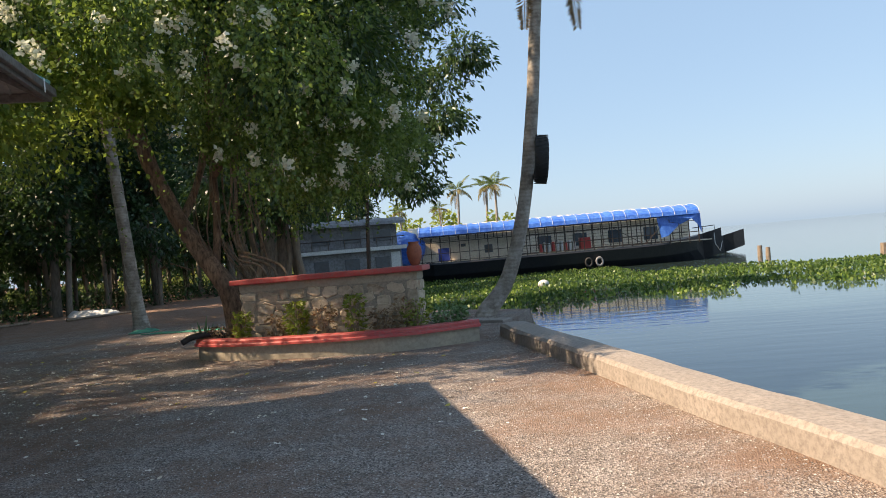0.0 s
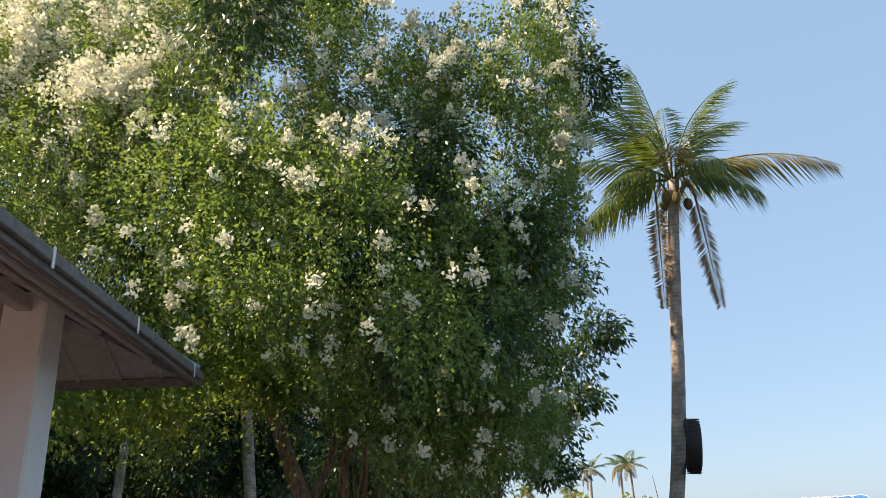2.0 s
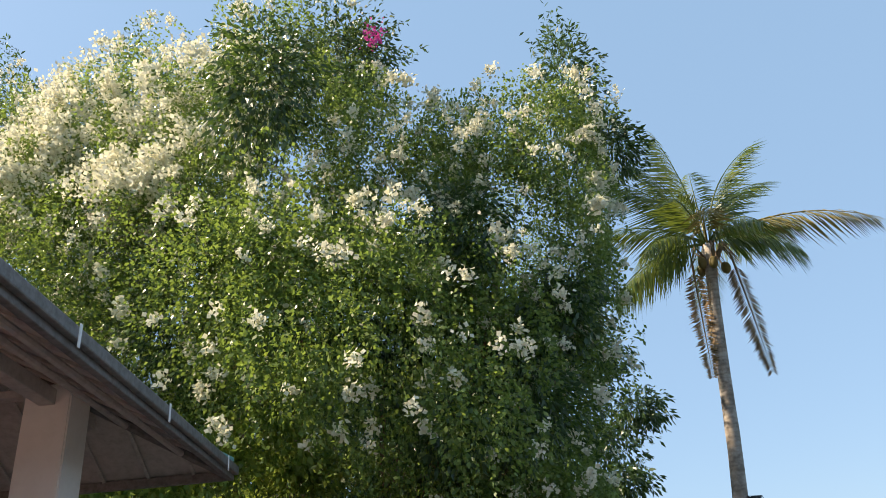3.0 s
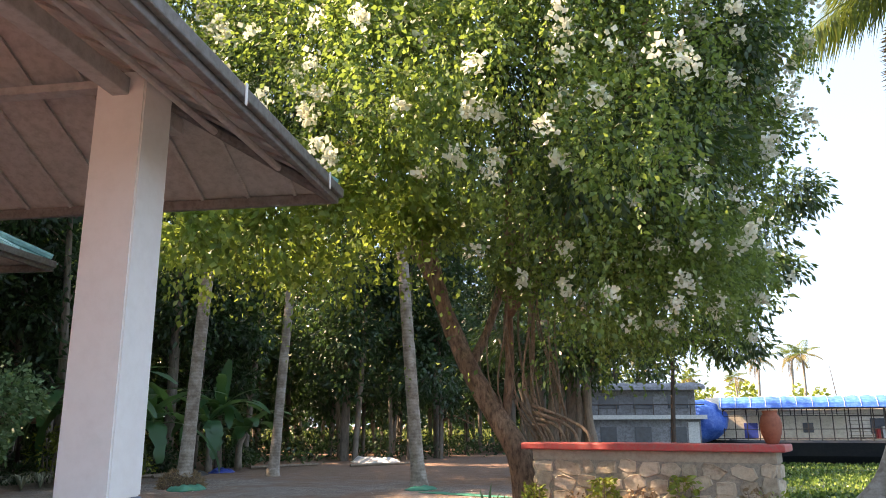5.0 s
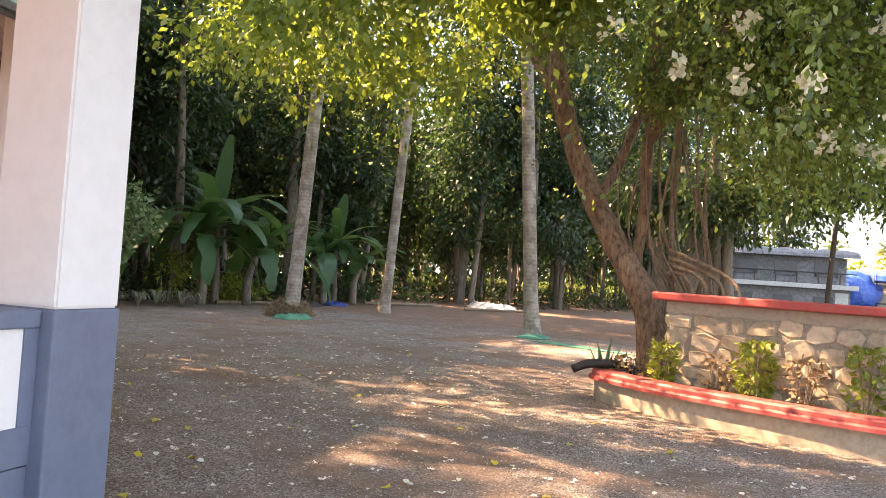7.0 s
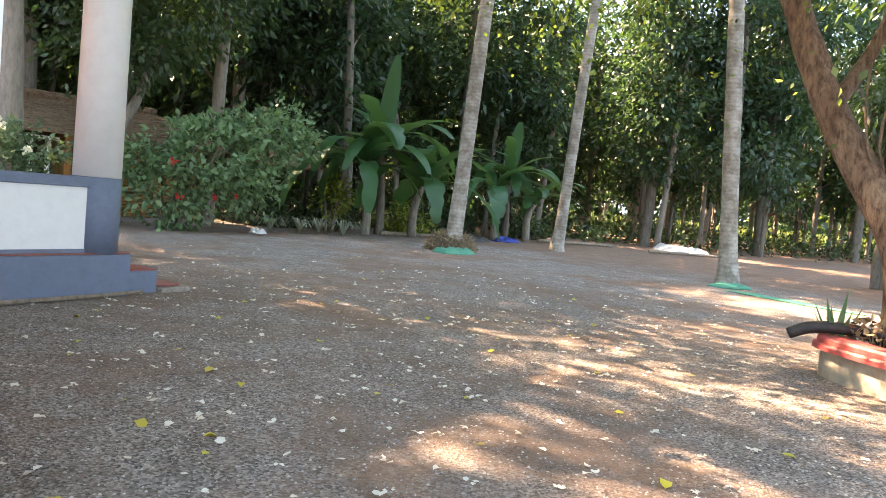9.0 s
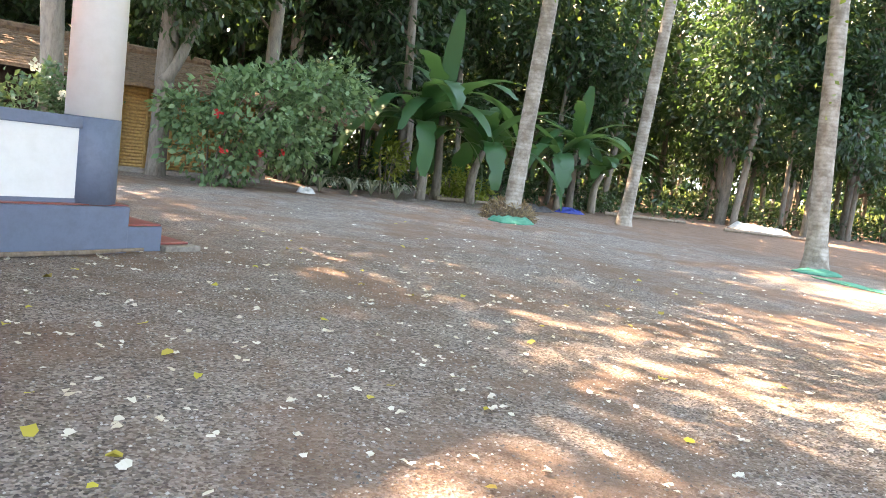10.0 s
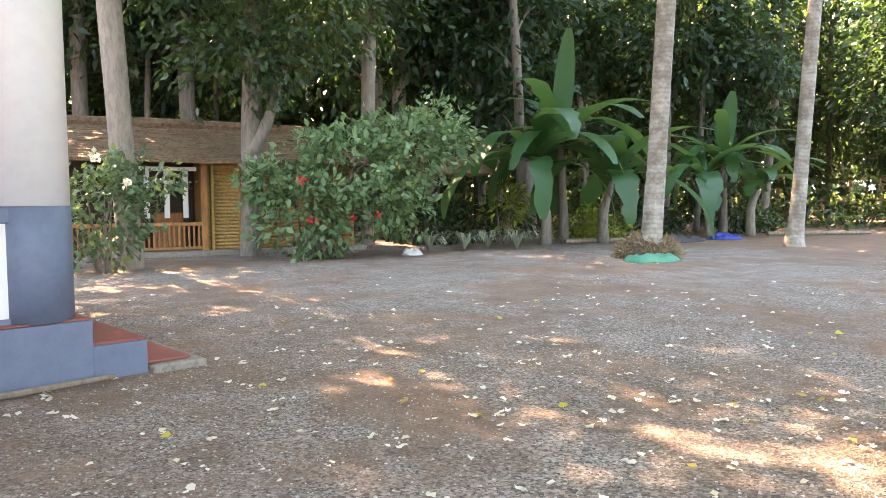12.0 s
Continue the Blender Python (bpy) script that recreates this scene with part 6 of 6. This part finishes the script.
for x, y, h in ((18.6, 48.5, 1.0), (19.0, 48.2, 0.85), (20.1, 35.7, 1.0), (20.4, 35.9, 0.8)):
    ob = thing("mooring_post", "cut weathered timber post standing in the lake", "post", "posts in the water", pose(x, y, -0.9))
    part("post", tube(bmesh.new(), [(0, 0, 0), (0.03, 0, h * 0.6), (0.05, 0.02, h)], [0.16, 0.15, 0.14], 9, 0.15), M_POST, ob)
ob = thing("float_buoy", "small white float among the hyacinth", "buoy", m=pose(3.9, 34.0, -0.42))
bm = bmesh.new()
bmesh.ops.create_icosphere(bm, subdivisions=3, radius=0.22, matrix=Matrix.Diagonal((1.2, 1, 0.9, 1)))
part("float", bm, M_SACK, ob, smooth=True)

# far bank palms
far_palm = coconut_palm("distant sunlit coconut palm on the far bank", [(-4.5, 120, -0.2, 0.3), (-4.3, 120, 4, 0.22), (-3.9, 120, 11.0, 0.16)], 11.0, 13, 61, "palms on the far bank", dry=1, yellow=5, nuts=0)
for x, y, s, rz in ((1.8, 132, 1.12, 70), (-7.5, 128, 0.8, 140), (-13, 118, 0.75, 200), (-0.2, 138, 1.15, 20), (-19, 112, 0.9, 300), (-26, 105, 0.8, 240)):
    copy_thing(far_palm, pose(x, y, 0, 0, 0, rz) @ Matrix.Diagonal((s, s, s, 1)))
ob = thing("bare_mast", "thin bare mast beyond the boats", "mast", m=pose(5.5, 110, -0.6))
part("mast", tube(bmesh.new(), [(0, 0, 0), (-0.2, 0, 5), (-0.7, 0, 9.5)], [0.09, 0.07, 0.03], 6), M_IRON, ob)

# ---------------------------------------------------------------- stuff: hyacinth, undergrowth, far woods, pebbles, petals
def stuff(name, v, f, mat, label, category):
    return tagged(np_part(name, v, f, mat), label, category, kind="stuff")


def hyacinth():
    n = 130000
    x, y = RN.uniform(-12, 60, n), RN.uniform(15, 52, n)
    front = np.where(x < 2.7, 15.0, 24.2 + 0.06 * np.maximum(0, x - 9)) + 1.1 * np.sin(x * 1.3) + 0.7 * np.sin(x * 3.1 + 1) + 0.5 * np.sin(x * 6.3)
    shore = -4.0 - (y - 22) * 0.33
    back = 52 - 0.55 * np.maximum(0, x - 9) - 9 * (x > 9.5)
    k = (y > front) & (y < back) & (x > np.where(y < 22, 2.4 - (y - 16.2) * 1.2, shore)) & (np.sin(x * 0.9 + 2 * np.sin(y * 0.35)) + np.sin(y * 0.8 + x * 0.3) > -1.55)
    keep_near = RN.random(n) < np.clip(26 / np.maximum(y, 15), 0.35, 1)
    x, y = x[k & keep_near], y[k & keep_near]
    z = -0.6 + np.where(y > 34, 0.12, 0.26) * RN.random(len(x)) * (0.5 + 0.5 * np.sin(x * 0.7) * np.sin(y * 0.6))
    p = np.stack([x, y, z], 1)
    v, f = leaf_quads(p, np.tile([0, -0.25, 0.8], (len(p), 1)), 0.135, 0.75, -0.3, 0.7)
    stuff("water_hyacinth", v, f, M_HYACINTH, "bright green water hyacinth carpet floating on the lake", "water plants")


hyacinth()


def ground_cover():
    # undergrowth between the trunks
    n = 46000
    x, y = RN.uniform(-46, -13, n), RN.uniform(-5, 62, n)
    edge = np.where(y < 24, -20.6, -20.6 + (y - 24) * 0.42)
    hutbox = (x > -24.2) & (y > 3.5) & (y < 14)
    lump = np.sin(x * 1.1 + np.sin(y * 0.9)) + np.sin(y * 1.3 + 1.7 * np.sin(x * 0.6))
    k = (x < edge) & ~hutbox & (lump > -0.4)
    x, y, lump = x[k], y[k], lump[k]
    h = (0.35 + 0.55 * (lump + 0.4)) * RN.random(len(x))
    p = np.stack([x, y, 0.03 + h], 1)
    v, f = leaf_quads(p, np.tile([0.3, -0.2, 0.6], (len(p), 1)), 0.26, 0.4, 0.1, 0.8)
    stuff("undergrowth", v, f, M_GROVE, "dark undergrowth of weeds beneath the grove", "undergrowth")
    # dense dark backing added as the grove's shaded depth, shutting out sky glow
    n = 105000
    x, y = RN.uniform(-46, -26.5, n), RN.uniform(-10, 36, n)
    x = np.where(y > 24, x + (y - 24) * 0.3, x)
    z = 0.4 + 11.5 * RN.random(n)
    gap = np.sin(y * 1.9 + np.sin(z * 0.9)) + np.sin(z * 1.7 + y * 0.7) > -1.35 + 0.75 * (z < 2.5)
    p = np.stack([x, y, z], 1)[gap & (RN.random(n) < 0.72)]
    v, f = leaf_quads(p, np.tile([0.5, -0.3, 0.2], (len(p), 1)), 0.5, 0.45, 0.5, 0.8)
    stuff("deep_grove_foliage", v, f, M_DARKLEAF, "dark leaves added as the grove's shaded depth", "foliage")
    # sunny meadow beyond
    n = 30000
    r, a = RN.uniform(44, 120, n), RN.uniform(1.75, 3.6, n)
    x, y = r * np.cos(a), 10 + r * np.sin(a)
    k = (x < -16 - np.maximum(0, y - 40) * 0.02) & (x < -43 + np.maximum(0, y - 50) * 1.2)
    p = np.stack([x[k], y[k], 0.02 + 0 * x[k]], 1)
    v, f = leaf_quads(p, np.tile([0, 0, 1.0], (len(p), 1)), 1.1, 0.35, -0.4, 0.45)
    stuff("meadow_grass", v, f, M_MEADOW, "sunlit yellow-green grass beyond the grove", "grass")
    # belt of far trees
    n = 36000
    a = RN.uniform(1.62, 4.6, n)
    r = 92 + 26 * RN.random(n)
    top = 13 + 3.5 * np.sin(a * 17) + 2.5 * np.sin(a * 41 + 1) + 1.5 * np.sin(a * 97)
    z = 0.5 + top * RN.random(n) ** 0.8
    p = np.stack([r * np.cos(a), 10 + r * np.sin(a), z], 1)
    p = p[(p[:, 0] < -24) | (p[:, 1] < -20)]
    v, f = leaf_quads(p, np.tile([0.5, -0.5, 0.3], (len(p), 1)), 1.5, 0.6, 0.3, 0.9)
    stuff("far_woods", v, f, M_GROVE, "distant belt of green trees beyond the meadow", "woods")
    # low bank growth across the lake
    n = 9000
    x = RN.uniform(-60, 5, n)
    y = 118 + 0.5 * (x + 60) * 0.6 + RN.uniform(-5, 9, n)
    z = (5.2 + 2.2 * np.sin(x * 0.7) + 1.6 * np.sin(x * 1.9) + 2.4 * (x < -7)) * RN.random(n)
    v, f = leaf_quads(np.stack([x, y, np.abs(z)], 1), np.tile([0, -0.6, 0.4], (n, 1)), 0.9, 0.6, 0.2, 0.9)
    stuff("bank_scrub", v, f, M_YSHRUB, "sunlit scrub along the far bank", "scrub")


ground_cover()


def pebbles():
    n = 70000
    x, y = RN.uniform(-8.5, 4.0, n), RN.uniform(1.5, 12.0, n)
    kx = np.interp(y, KERB[:, 1], KERB[:, 0])
    k = (x < kx - 0.03) & (RN.random(n) < np.clip(1.25 - 0.07 * np.maximum(0, y - 3), 0.4, 1))
    k &= ~((y > 10.0 - 0.0) & (x > -3.7) & (x < 1.7))
    # not on the floors
    for mtx, lim in ((PAV, (-4.4, 0.32, -9.5, 0.32)), (PV2, (-5.1, 0.26, -7.1, 1.04))):
        inv = np.array(mtx.inverted())
        q = np.stack([x, y, 0 * x, 1 + 0 * x], 1) @ inv.T
        k &= ~((q[:, 0] > lim[0]) & (q[:, 0] < lim[1]) & (q[:, 1] > lim[2]) & (q[:, 1] < lim[3]))
    x, y = x[k], y[k]
    m = len(x)
    base = np.array([(1, 0, 0), (0.3, 0.95, 0), (-0.8, 0.6, 0), (-0.8, -0.6, 0), (0.3, -0.95, 0), (0.1, 0.05, 1)], float)
    s = RN.uniform(0.005, 0.012, (m, 1, 1)) * np.array([1, 1, 0.75])
    ang = RN.uniform(0, 6.28, m)
    c, sn = np.cos(ang), np.sin(ang)
    b = base[None] * RN.uniform(0.7, 1.2, (m, 6, 3)) * s
    vx = b[:, :, 0] * c[:, None] - b[:, :, 1] * sn[:, None] + x[:, None]
    vy = b[:, :, 0] * sn[:, None] + b[:, :, 1] * c[:, None] + y[:, None]
    v = np.stack([vx, vy, b[:, :, 2] - 0.0015], 2).reshape(-1, 3)
    tri = np.array([(0, 1, 5), (1, 2, 5), (2, 3, 5), (3, 4, 5), (4, 0, 5)])
    f = (tri[None] + 6 * np.arange(m)[:, None, None]).reshape(-1, 3)
    stuff("gravel", v, f, M_GRAVELSTONE, "loose grey and brown gravel chips", "gravel")


M_GRAVELSTONE = leaf_mat("gravel_chips", [(0.08, 0.07, 0.066), (0.22, 0.195, 0.18), (0.34, 0.30, 0.275), (0.46, 0.415, 0.38), (0.66, 0.61, 0.56)], 0.0, rough=0.9)
pebbles()


def fallen(n, mat, name, label, category, size, per, region, seed):
    rr = np.random.default_rng(seed)
    V, F = [], []
    for i in range(n):
        x, y = region(rr)
        k = rr.integers(*per)
        for j in range(k):
            a, s = rr.uniform(0, 6.28), size * rr.uniform(0.6, 1.25)
            o = np.array([math.cos(a), math.sin(a), 0])
            q = np.array([-o[1], o[0], 0])
            b = np.array([x, y, 0.010]) + rr.normal(0, 0.014, 3) * [1, 1, 0]
            base = len(V) * 6
            V.append(np.array([b + o * s * u + q * s * w + [0, 0, s * rr.uniform(0.0, c)] for u, w, c in ((0, 0, 0.05), (0.3, 0.34, 0.3), (0.75, 0.36, 0.4), (1.0, 0.0, 0.3), (0.75, -0.36, 0.4), (0.3, -0.34, 0.3))]))
            F.append([base + i for i in range(6)])
    stuff(name, np.concatenate(V), np.array(F), mat, label, category)


def yard(rr):
    while True:
        x, y = rr.uniform(-13.5, 2.2), rr.uniform(3.0, 19.5)
        if rr.random() < math.exp(-((x + 4.8) / 5.2) ** 2 - ((y - 8.8) / 5.0) ** 2) and not (y > 9.9 and -3.8 < x < 1.8) and x < np.interp(y, KERB[:, 1], KERB[:, 0]):
            return x, y


fallen(900, M_PETAL, "fallen_petals", "white bougainvillea petals scattered over the gravel", "petals", 0.042, (1, 4), yard, 5)
fallen(90, M_YLEAF, "fallen_leaves", "yellow and brown leaves scattered on the gravel", "leaves", 0.065, (1, 2), yard, 6)
lay_stones()
